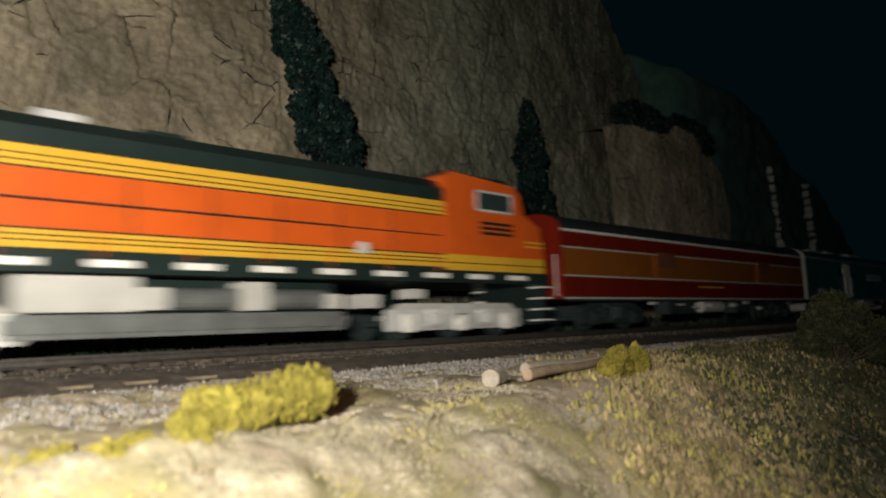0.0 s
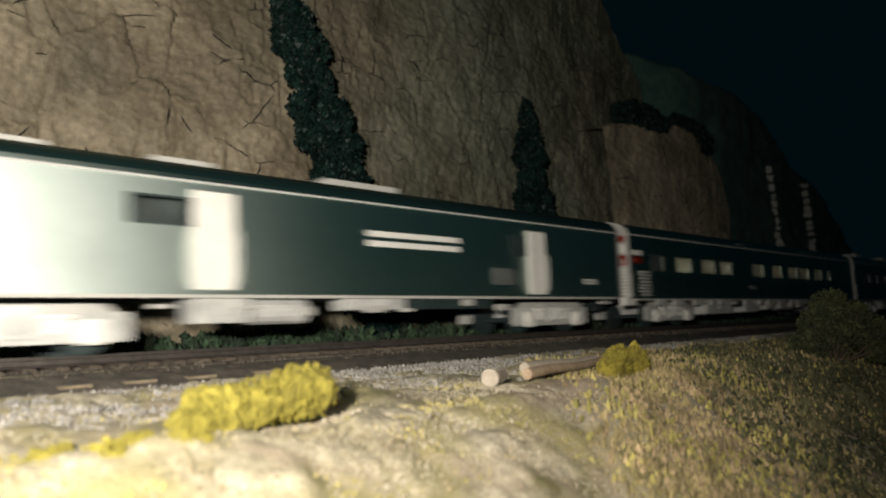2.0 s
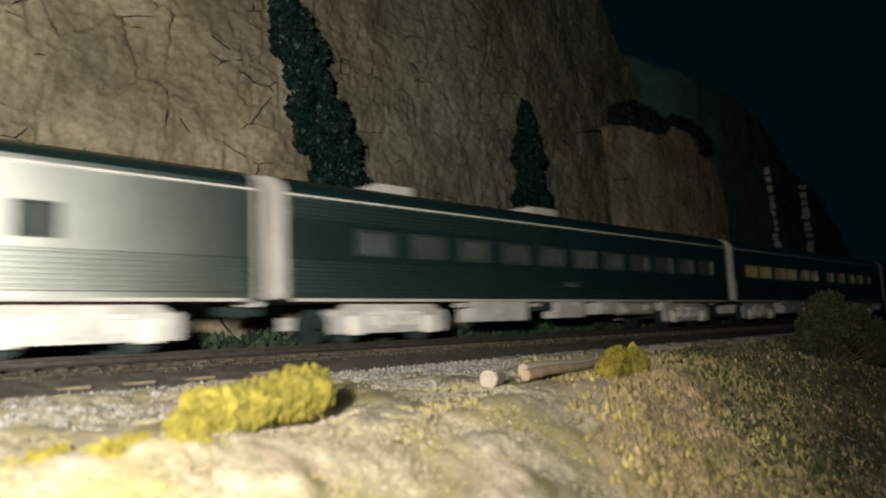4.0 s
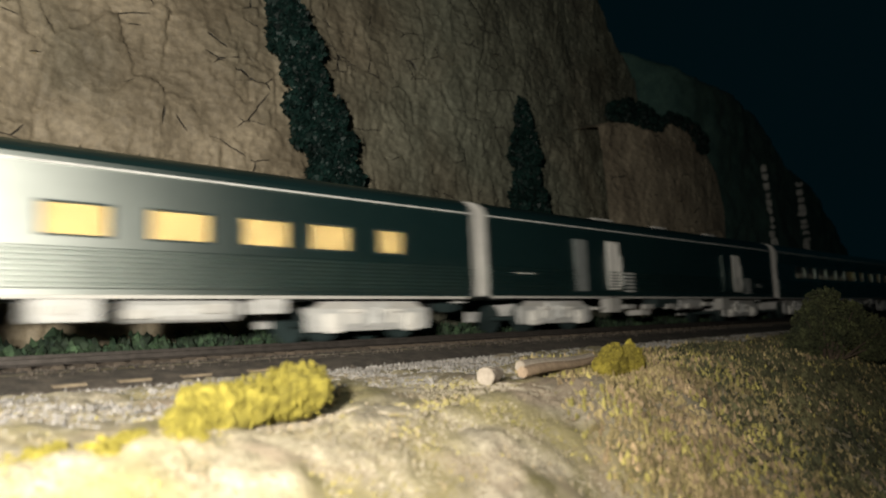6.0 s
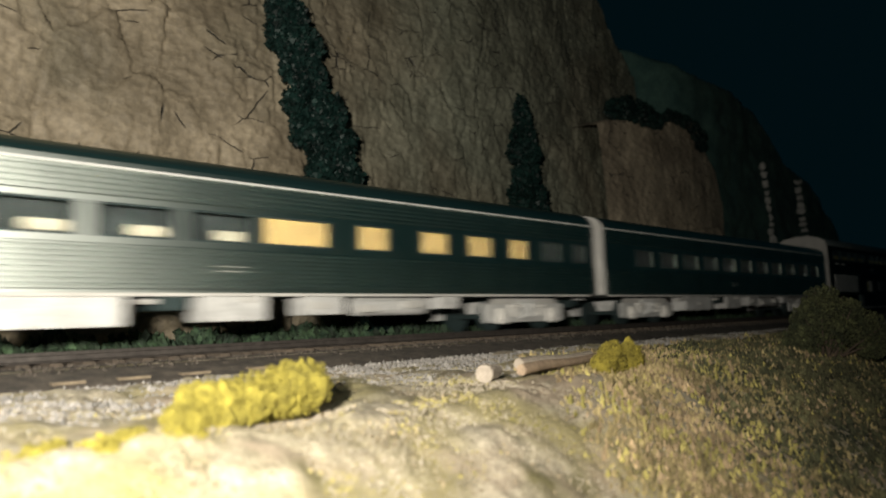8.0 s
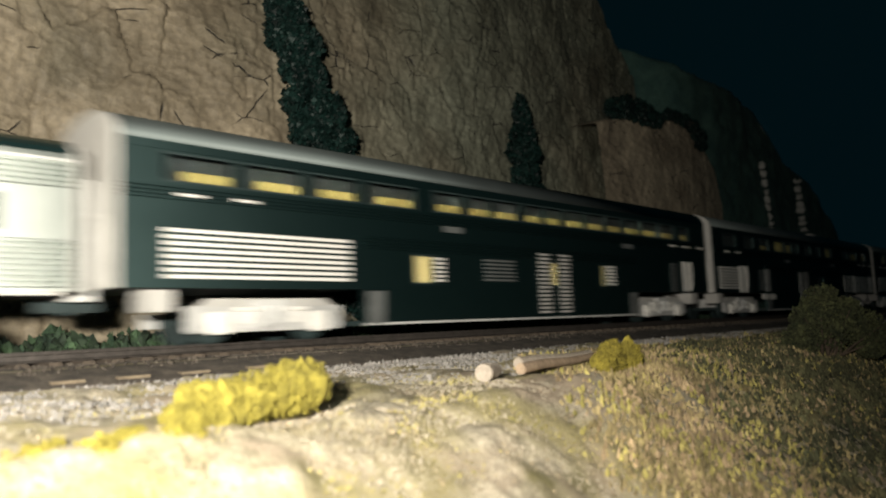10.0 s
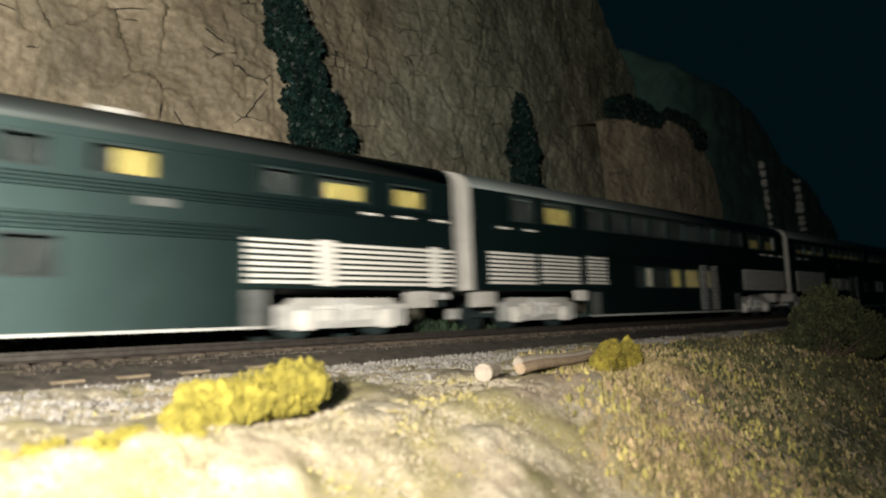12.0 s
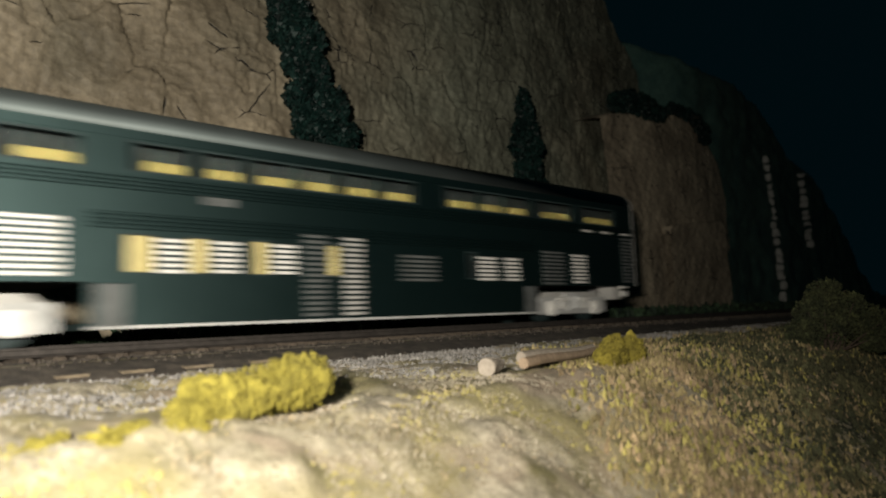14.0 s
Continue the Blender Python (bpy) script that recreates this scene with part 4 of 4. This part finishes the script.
    for x0, x1, z0, z1 in ((6.8, 9.0, 0.82, 1.5), (9.0, 9.6, 0.85, 1.3), (11.25, 11.95, 0.82, 1.45), (13.5, 14.0, 0.85, 1.2), (14.5, 15.2, 0.85, 1.2), (16.2, 16.8, 1.1, 1.35)):
        part("equipment_box", box(x0, x1, -1.45, -0.9, z0, z1, bev=0.03), M_END, loco)
    part("bell", cyl(bmesh.new(), (14.6, -1.52, 2.2), (14.6, -1.52, 2.5), 0.22, 14, 0.12), M_UNDER, loco)
    for x in (4.2, 18.4):
        build_truck(loco, x, 4.1, 3)
    for i in range(4):
        for y in (-1.5, 1.0):
            part("step", box(21.9, 22.5, y, y + 0.5, 0.4 + i * 0.35, 0.45 + i * 0.35), M_WHITE, loco)
    part("pilot", box(22.0, 22.3, -1.4, 1.4, 0.3, 1.6, bev=0.03), M_LGREEN, loco)
    part("coupler", box(22.2, 22.9, -0.15, 0.15, 0.75, 1.0, bev=0.03), M_DARK, loco)


def build_heritage_car(at, L):
    car = new_car("baggage_car", at, "red and orange striped baggage car with a black roof")
    bands = [(1.1, 1.16, M_END), (1.16, 1.87, M_RED), (1.87, 1.92, M_END), (1.92, 2.84, M_ORANGE2), (2.84, 2.89, M_END), (2.89, 3.4, M_RED), (3.4, 3.45, M_END)]
    build_shell(car, L, 1.1, 3.45, 4.1, [], M_RED, M_BLACKROOF, end_mat=M_RED, bands=bands)
    for x in (6.3, 16.4):
        d = part("baggage_door", box(x, x + 2.4, -1.515, -1.49, 1.93, 2.83), M_ORANGE2, car)
        part("door_window", box(x + 0.2, x + 1.7, -1.525, -1.5, 2.35, 2.95), material("smoked_pane", (0.16, 0.06, 0.03), 0.4), d)
    lettering(car, 10.0, 12.5, 1.6, 0.06, M_LYELLOW)
    for x in (3.6, L - 3.6):
        build_truck(car, x, 2.7, 2, M_DARK)
    underbody(car, [(7.5, 9.8, 0.5, 1.05, M_DARK), (11, 13, 0.55, 1.05, "tank"), (14, 15.5, 0.5, 1.05, M_DARK)])


def build_grey_baggage(at, L):
    car = new_car("baggage_car", at, "smooth silver-grey baggage car with pale doors")
    build_shell(car, L, 1.15, 3.5, 4.1, [(5.6, 6.85, 2.6, 3.12)], M_PALEGREY, M_DARKGREY)
    build_window(car, 5.6, 6.85, 2.6, 3.12, None)
    build_door(car, 6.95, 7.8, 1.25, 3.28, M_WHITE, pane=False)
    build_door(car, 18.2, 18.95, 1.22, 3.18, M_WHITE, pane=False)
    part("hatch", box(17.3, 18.05, -1.52, -1.49, 2.4, 3.05, bev=0.02), M_DARK, car)
    part("hatch", box(16.4, 17.4, -1.52, -1.49, 1.5, 2.0, bev=0.02), M_TANK, car)
    lettering(car, 11.6, 15.0, 2.66, 0.15, M_WHITE, 2)
    lettering(car, 1.9, 2.8, 1.7, 0.06, M_WHITE, 2)
    lettering(car, 21.2, 22.0, 1.7, 0.06, M_WHITE, 2)
    roof_vents(car, [(3.1, 4.3, 0.06), (6.4, 7.8, 0.08), (10.9, 13.4, 0.12)], 4.1, M_END)
    for x in (3.7, L - 3.9):
        build_truck(car, x)
    underbody(car, [(7.0, 8.3, 0.55, 1.1, M_UNDER), (8.5, 9.9, 0.5, 1.1, "tank"), (11.0, 13.0, 0.8, 1.1, M_UNDER), (13.5, 16.5, 0.8, 1.1, M_DARK)])


def build_coach(at, L, label, wins, blind, ribs, side=None, z0=2.22, z1=2.8, dark=(), half=(), roof=None):
    car = new_car("coach", at, label)
    side = side or M_STEEL
    ops = [(a, b, z0, z1) for a, b in wins]
    build_shell(car, L, 1.1, 3.52, 4.12, ops, side, roof or side, ribs=ribs)
    for i, (a, b) in enumerate(wins):
        # dark windows get a near-black sheet in place of interior shade
        build_window(car, a, b, z0, z1, M_CREAM if i in half else M_UNLIT if i in dark else blind, partial=(0.45, 0.95, 0.42) if i in half else None)
    for x in (3.6, L - 3.7):
        build_truck(car, x)
    underbody(car, [(6.6, 9.2, 0.45, 1.08, M_UNDER), (9.8, 10.5, 0.75, 1.08, M_DARK), (10.8, 12.4, 0.5, 1.08, M_UNDER), (13.4, 14.6, 0.6, 1.08, M_UNDER),
                    (15.2, 17.6, 0.55, 1.05, "tank"), (18.0, 18.8, 0.7, 1.08, M_UNDER)])
    lettering(car, 11.0, 11.8, 1.66, 0.06, M_END, 2)
    return car


def build_baggage(at, L):
    car = new_car("baggage_car", at, "dark grey-green baggage car with two white doors")
    build_shell(car, L, 1.12, 3.52, 4.12, [], M_DARKGREY, M_DARKGREY, ribs=[(1.3, 2.05)])
    part("baggage_door", box(4.7, 6.7, -1.53, -1.49, 1.3, 3.1, bev=0.02), M_DARKGREY, car)
    part("door_pillar", box(4.7, 5.4, -1.55, -1.5, 1.3, 3.1, bev=0.01), material("grey_pillar", (0.2, 0.215, 0.21), 0.6), car)
    build_door(car, 6.85, 7.5, 1.35, 3.08, M_WHITE, pane=False)
    part("baggage_door", box(16.6, 17.8, -1.53, -1.49, 1.35, 3.05, bev=0.02), M_DARKGREY, car)
    build_door(car, 17.9, 18.5, 1.38, 3.05, M_WHITE, pane=False)
    for x in (7.9, 19.1):
        build_louver(car, x, x + 0.7, 1.28, 2.07, M_UNDER, n=6)
    lettering(car, 1.4, 2.4, 1.75, 0.14, M_END)
    lettering(car, 20.4, 21.2, 1.7, 0.06, M_END, 2)
    for x in (3.9, L - 3.6):
        build_truck(car, x)
    for x in (6.8, 16.4):
        part("door_step", box(x, x + 0.8, -1.5, -1.1, 0.55, 1.1, bev=0.03), M_END, car)
    underbody(car, [(9.3, 10.0, 0.42, 0.62, M_END), (10.6, 12.4, 0.7, 1.1, M_DARK), (12.8, 15.0, 0.6, 1.1, "tank")])
    roof_vents(car, [(7.4, 8.6, 0.05), (12.0, 13.0, 0.05), (17.0, 18.0, 0.05)], 4.12, M_END)


def build_bilevel(at, L, label, lower, louvers, doors, upper, grey=(), lounge=False):
    """Two-level car: low floor between the trucks, high over them."""
    car = new_car("bilevel_coach", at, label)
    half, eave, top = 1.52, 4.2, 4.9
    t0, t1 = 6.2, L - 6.3
    ops = [(a, b, 3.4, 4.12 if lounge else 3.94) for a, b, *_ in upper]
    low = [(a, b, 1.38, 2.1) for a, b, *_ in lower]
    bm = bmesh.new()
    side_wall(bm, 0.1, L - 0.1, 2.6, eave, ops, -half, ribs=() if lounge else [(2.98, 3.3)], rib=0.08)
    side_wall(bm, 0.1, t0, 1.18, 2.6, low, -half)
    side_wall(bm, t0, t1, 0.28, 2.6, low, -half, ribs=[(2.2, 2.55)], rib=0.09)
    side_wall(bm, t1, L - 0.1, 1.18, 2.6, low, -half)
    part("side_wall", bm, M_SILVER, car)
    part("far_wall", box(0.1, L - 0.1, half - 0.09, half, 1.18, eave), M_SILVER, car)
    part("floor_pan", box(t0, t1, -half + 0.1, half - 0.1, 0.28, 0.4), M_DARK, car)
    part("raised_floor", box(0.1, t0, -half + 0.1, half - 0.1, 1.18, 1.3), M_DARK, car)
    part("raised_floor", box(t1, L - 0.1, -half + 0.1, half - 0.1, 1.18, 1.3), M_DARK, car)
    part("upper_floor", box(0.12, L - 0.12, -half + 0.1, half - 0.1, 2.6, 2.7), M_UNLIT, car)
    # full-length dark sheet added to give the windows their darkness
    part("partition", box(0.12, L - 0.12, -half + 0.6, -half + 0.63, 1.31, eave), M_UNLIT, car)
    prof = [(-half, eave + 0.001)] + arc_roof(half, eave, top, 18, 2.2)[1:-1] + [(half, eave + 0.001)]
    part("roof", extr(bmesh.new(), prof, 0.1, L - 0.1), M_ROOF, car, smooth=True)
    bm = bmesh.new()
    bx(bm, 0.1, L - 0.1, -half - 0.025, -half, 3.28, 3.33)
    bx(bm, 0.1, L - 0.1, -half - 0.02, -half, 4.02 if not lounge else 4.2, 4.06 if not lounge else 4.23)
    part("belt_rail", bm, M_SILVER, car)
    part("skirt_rail", box(t0, t1, -half - 0.02, -half, 0.28, 0.34), M_UNDER, car)
    car_ends(car, L, 1.18, eave, top, half, M_END, 2.2)
    for a, b, blind, *p in upper:
        build_window(car, a, b, 3.4, 4.12 if lounge else 3.94, blind, -half, p[0] if p else None)
    for a, b, blind, *p in lower:
        build_window(car, a, b, 1.38, 2.1, blind, -half, p[0] if p else None)
    for a, b, z0, z1, mat in louvers:
        build_louver(car, a, b, z0, z1, mat, -half, n=max(6, round((z1 - z0) / 0.13)))
    for a, b, z0, z1, mat in doors:
        if z0 > 1:
            build_door(car, a, b, z0, z1, mat, -half, pane=False)
        else:
            build_louver(car, a, b, z0, z1, mat, -half, n=15, name="door")
    for x in grey:
        lettering(car, x, x + 0.75, 2.82, 0.22, M_TANK, 1, -half)
    for x in (3.7, L - 3.8):
        build_truck(car, x)
    for x in (6.3, L - 6.9):
        part("equipment_box", box(x, x + 0.6, -half - 0.02, -half, 0.3, 1.15, bev=0.01), M_TANK, car)
    for x in (1.3, 2.6, L - 3.5, L - 2.3, L - 0.95):
        part("grab_rail", cyl(bmesh.new(), (x, -half - 0.05, 3.1), (x + 0.55, -half - 0.05, 3.1), 0.035, 8), M_WHITE, car)
    for x in (0.7, L - 1.4):
        part("equipment_box", box(x, x + 0.6, -1.35, -0.7, 0.7, 1.15, bev=0.03), M_END, car)
    return car


def build_train():
    build_locomotive(-2.9)
    build_heritage_car(20.2, 22.8)
    build_grey_baggage(43.5, 23.6)
    low = [(1.15, 2.05), (3.0, 3.5)]
    c = build_coach(67.8, 27.4, "stainless fluted coach with pale window blinds",
                    [(1.7, 2.7), (3.75, 5.15), (6.1, 7.4), (7.95, 9.25), (11.6, 12.95), (14.2, 15.4), (16.4, 17.75), (18.05, 19.5), (20.5, 21.7), (22.5, 23.2)], M_CREAM, [(1.2, 2.0)], dark=(0, 9))
    for y0, y1, z0, z1, mat in ((-1.35, -0.75, 3.25, 3.5, M_RED), (-1.4, -0.7, 2.35, 2.75, M_RED), (-1.35, -0.75, 2.85, 3.15, M_WHITE)):
        part("end_panel", box(-0.05, 0.02, y0, y1, z0, z1, bev=0.01), mat, c)
    for i in range(8):
        part("ladder_rung", box(-0.1, -0.02, -1.35, -0.75, 1.25 + i * 0.13, 1.31 + i * 0.13), M_WHITE, c)
    part("red_marker", box(0.35, 0.95, -1.53, -1.5, 2.45, 2.7, bev=0.01), M_RED, c)
    part("white_marker", box(0.35, 0.95, -1.53, -1.5, 2.76, 2.95, bev=0.01), M_WHITE, c)
    part("step_plate", box(-0.35, 0.35, -1.5, -1.2, 0.85, 1.15, bev=0.02), M_WHITE, c)
    build_louver(c, 0.75, 1.5, 1.2, 2.2, M_UNDER, n=8, name="step_well")
    for x0, x1 in ((1.95, 2.7), (3.4, 4.2), (5.1, 5.9), (6.7, 7.45), (7.6, 8.25), (10.45, 11.2), (12.1, 12.9), (13.2, 14.5), (14.7, 15.55), (16.4, 17.1), (17.3, 18.9)):
        part("skirt_panel", box(x0, x1, -1.5, -1.4, 0.82, 1.08, bev=0.015), M_UNDER, c)
    for x0, x1 in ((9.9, 11.0), (18.4, 19.4), (20.0, 20.8)):
        part("roof_hatch", box(x0, x1, -1.46, -1.2, 3.62, 3.74, bev=0.02), M_END, c)
    c = build_coach(95.8, 24.1, "stainless fluted coach with dim windows",
                    [(2.2 + i * 1.9, 3.5 + i * 1.9) for i in range(11)], M_UNLIT, low)
    # pale raised boxes stand in for the highlights on two roof domes
    roof_vents(c, [(3.6, 4.9, 0.22), (10.4, 11.9, 0.22)], 4.1, M_END)
    build_coach(120.5, 25.2, "stainless fluted coach with amber blinds drawn",
                [(1.5, 2.9), (3.2, 4.7), (5.2, 6.6), (6.9, 8.3), (8.9, 10.2), (10.5, 11.8), (13.5, 14.7), (15.5, 16.8), (17.6, 18.8), (19.4, 20.6), (21.5, 22.4)], M_AMBER, [(1.2, 2.0)])
    build_baggage(146.2, 22.8)
    build_coach(169.6, 25.8, "stainless fluted sleeping car with a few amber blinds",
                [(2.9, 4.4), (4.9, 6.2), (6.7, 8.2), (8.6, 10.1), (10.5, 11.9), (12.25, 14.05), (15.0, 16.0), (17.2, 18.3), (19.1, 20.2), (21.0, 22.0), (22.7, 23.8), (24.5, 25.3)],
                M_AMBER, [(1.15, 2.05), (2.95, 3.5)], dark=(10, 11), half=(0, 1, 2, 3, 4))
    build_coach(196.0, 25.1, "stainless fluted coach with dim windows",
                [(2.4 + i * 2.0, 3.7 + i * 2.0) for i in range(11)], M_UNLIT, low)
    S = M_SEAT
    seat = (0.3, 1.0, 0.45)
    ups = lambda pairs: [(a - 0.35, b, S, seat) for a, b in pairs]
    build_bilevel(221.7, 26.1, "two-level silver coach with yellow seats behind the upper windows",
                  [(8.0, 8.75, M_STRAW), (14.22, 14.68, M_STRAW), (17.3, 17.6, M_STRAW)],
                  [(8.75, 9.15, 1.4, 2.12, M_WHITE), (17.6, 18.25, 1.4, 2.15, M_WHITE), (1.0, 5.8, 1.36, 2.45, M_WHITE), (10.85, 12.3, 1.45, 2.15, M_TANK), (22.6, 23.2, 1.2, 2.4, M_TANK)],
                  [(13.55, 14.2, 0.45, 2.45, M_END), (14.7, 15.3, 0.45, 2.45, M_END), (23.75, 24.3, 1.22, 2.4, M_WHITE)],
                  ups([(1.4, 2.6), (3.2, 4.4), (5.0, 6.1), (6.8, 8.1), (9.2, 10.1), (10.65, 11.4), (11.8, 12.7), (13.3, 14.0), (14.45, 15.1), (15.55, 16.45), (16.9, 17.8), (18.25, 19.05), (19.5, 20.4), (20.85, 21.8), (22.3, 23.2), (24.0, 24.5)]), grey=(9.2, 18.9))
    c = build_bilevel(248.4, 26.2, "two-level silver sleeping car with mostly dark windows",
                      [(14.5, 15.5, None), (11.76, 11.95, M_STRAW)],
                      [(0.6, 2.85, 1.35, 2.42, M_WHITE), (5.4, 6.05, 1.3, 2.35, M_TANK), (6.1, 6.75, 1.25, 2.42, M_UNDER), (19.35, 21.3, 1.28, 2.36, M_WHITE), (21.85, 25.1, 1.26, 2.34, M_WHITE), (25.5, 26.0, 1.26, 2.34, M_WHITE)],
                      [(2.95, 3.65, 1.2, 2.42, M_WHITE), (11.12, 11.75, 0.4, 2.38, M_UNDER), (11.97, 12.65, 0.4, 2.42, M_END)],
                      [(1.4, 2.8, None), (3.9, 5.0, None), (5.8, 7.0, S, (0.1, 0.9, 0.4)), (7.85, 9.25, S, (0.1, 1.0, 1.0)), (9.5, 10.5, S, (0.3, 1.0, 0.8)), (10.9, 11.5, None), (12.6, 13.5, None),
                       (14.5, 15.3, None), (16.1, 17.4, S, (0.4, 1.0, 1.0)), (19.8, 20.8, None), (21.3, 22.9, S, (0.3, 1.0, 0.8)), (23.8, 25.0, S, (0.2, 1, 0.9))], grey=(9.2, 17.0))
    for x in (21.33, 25.12):
        part("louver_post", box(x, x + 0.5 if x < 22 else x + 0.36, -1.55, -1.5, 1.24, 2.36, bev=0.01), M_WHITE, c)
    for x in (5.6, 6.6):
        part("step_plate", box(x, x + 0.75, -1.56, -1.5, 0.85, 1.12, bev=0.015), M_WHITE, c)
    roof_vents(c, [(16.4, 17.3, 0.05)], 4.9, M_END)
    c = build_bilevel(275.2, 25.6, "two-level silver lounge car with tall upper windows",
                      [(9.6, 10.2, None), (10.3, 10.9, M_CREAM), (11.1, 12.3, None), (12.4, 13.35, M_SEAT), (13.7, 15.0, M_STRAW), (15.76, 16.18, M_STRAW)],
                      [(0.8, 3.1, 1.36, 2.4, M_WHITE), (3.45, 5.65, 1.4, 2.4, M_WHITE), (6.15, 7.4, 1.42, 2.44, M_WHITE), (19.8, 25.25, 1.3, 2.33, M_WHITE)],
                      [(15.08, 15.72, 0.42, 2.4, M_UNDER), (16.2, 16.82, 0.42, 2.4, M_END)],
                      [(2.0, 3.2, None), (3.75, 5.4, S, (0, 1, 0.8))] + [(6.3 + i * 1.55, 7.55 + i * 1.55, None) for i in range(9)] + [(20.9, 22.3, S, (0, 1, 0.6)), (22.9, 24.3, S, (0, 1, 0.6))], lounge=True)
    part("step_plate", box(5.25, 6.0, -1.56, -1.5, 0.85, 1.2, bev=0.015), M_WHITE, c)
    c = build_bilevel(301.4, 26.2, "two-level silver coach at the train's tail, yellow seats upstairs",
                      [(6.9, 7.45, M_STRAW), (8.2, 8.65, M_STRAW), (9.7, 10.1, M_STRAW), (11.72, 12.12, M_STRAW), (16.75, 17.1, None)],
                      [(7.45, 8.15, 1.35, 2.1, M_WHITE), (8.65, 9.35, 1.37, 2.1, M_WHITE), (10.1, 10.8, 1.37, 2.1, M_WHITE), (17.15, 18.0, 1.3, 2.05, M_WHITE), (18.4, 19.1, 1.3, 2.05, M_WHITE), (1.0, 5.75, 1.27, 2.42, M_WHITE), (14.05, 15.45, 1.25, 2.0, M_TANK), (20.3, 21.5, 1.2, 2.34, M_TANK), (22.0, 22.85, 1.25, 2.28, M_WHITE), (25.25, 25.9, 1.3, 3.0, M_TANK)],
                      [(11.0, 11.7, 0.4, 2.38, M_TANK), (12.15, 12.8, 0.4, 2.36, M_END)],
                      ups([(1.6, 2.7), (3.2, 4.3), (4.9, 6.0), (7.35, 8.2), (8.75, 9.5), (10.0, 10.85), (11.2, 12.1), (12.5, 13.4), (13.8, 14.7), (16.2, 17.3), (17.75, 18.5), (18.9, 19.8), (20.5, 22.2), (23.0, 24.9)]), grey=(8.5,))
    for z in (0.8, 1.1):
        part("marker_plate", box(25.3, 25.75, -1.4, -1.3, z, z + 0.2, bev=0.02), M_WHITE, c)


def motions():
    for car, at in TRAIN:
        walk(car, [(t, pose((at - SPEED * t) * K, TRACK_Y * K, 0)) for t in (0.0, 3.5, 7.0, 10.5, 14.0)])


build_ground()
build_cliff()
build_plants()
build_logs()
build_boards()
build_chips()
build_train()
build_groundcover()
build_track()
motions()
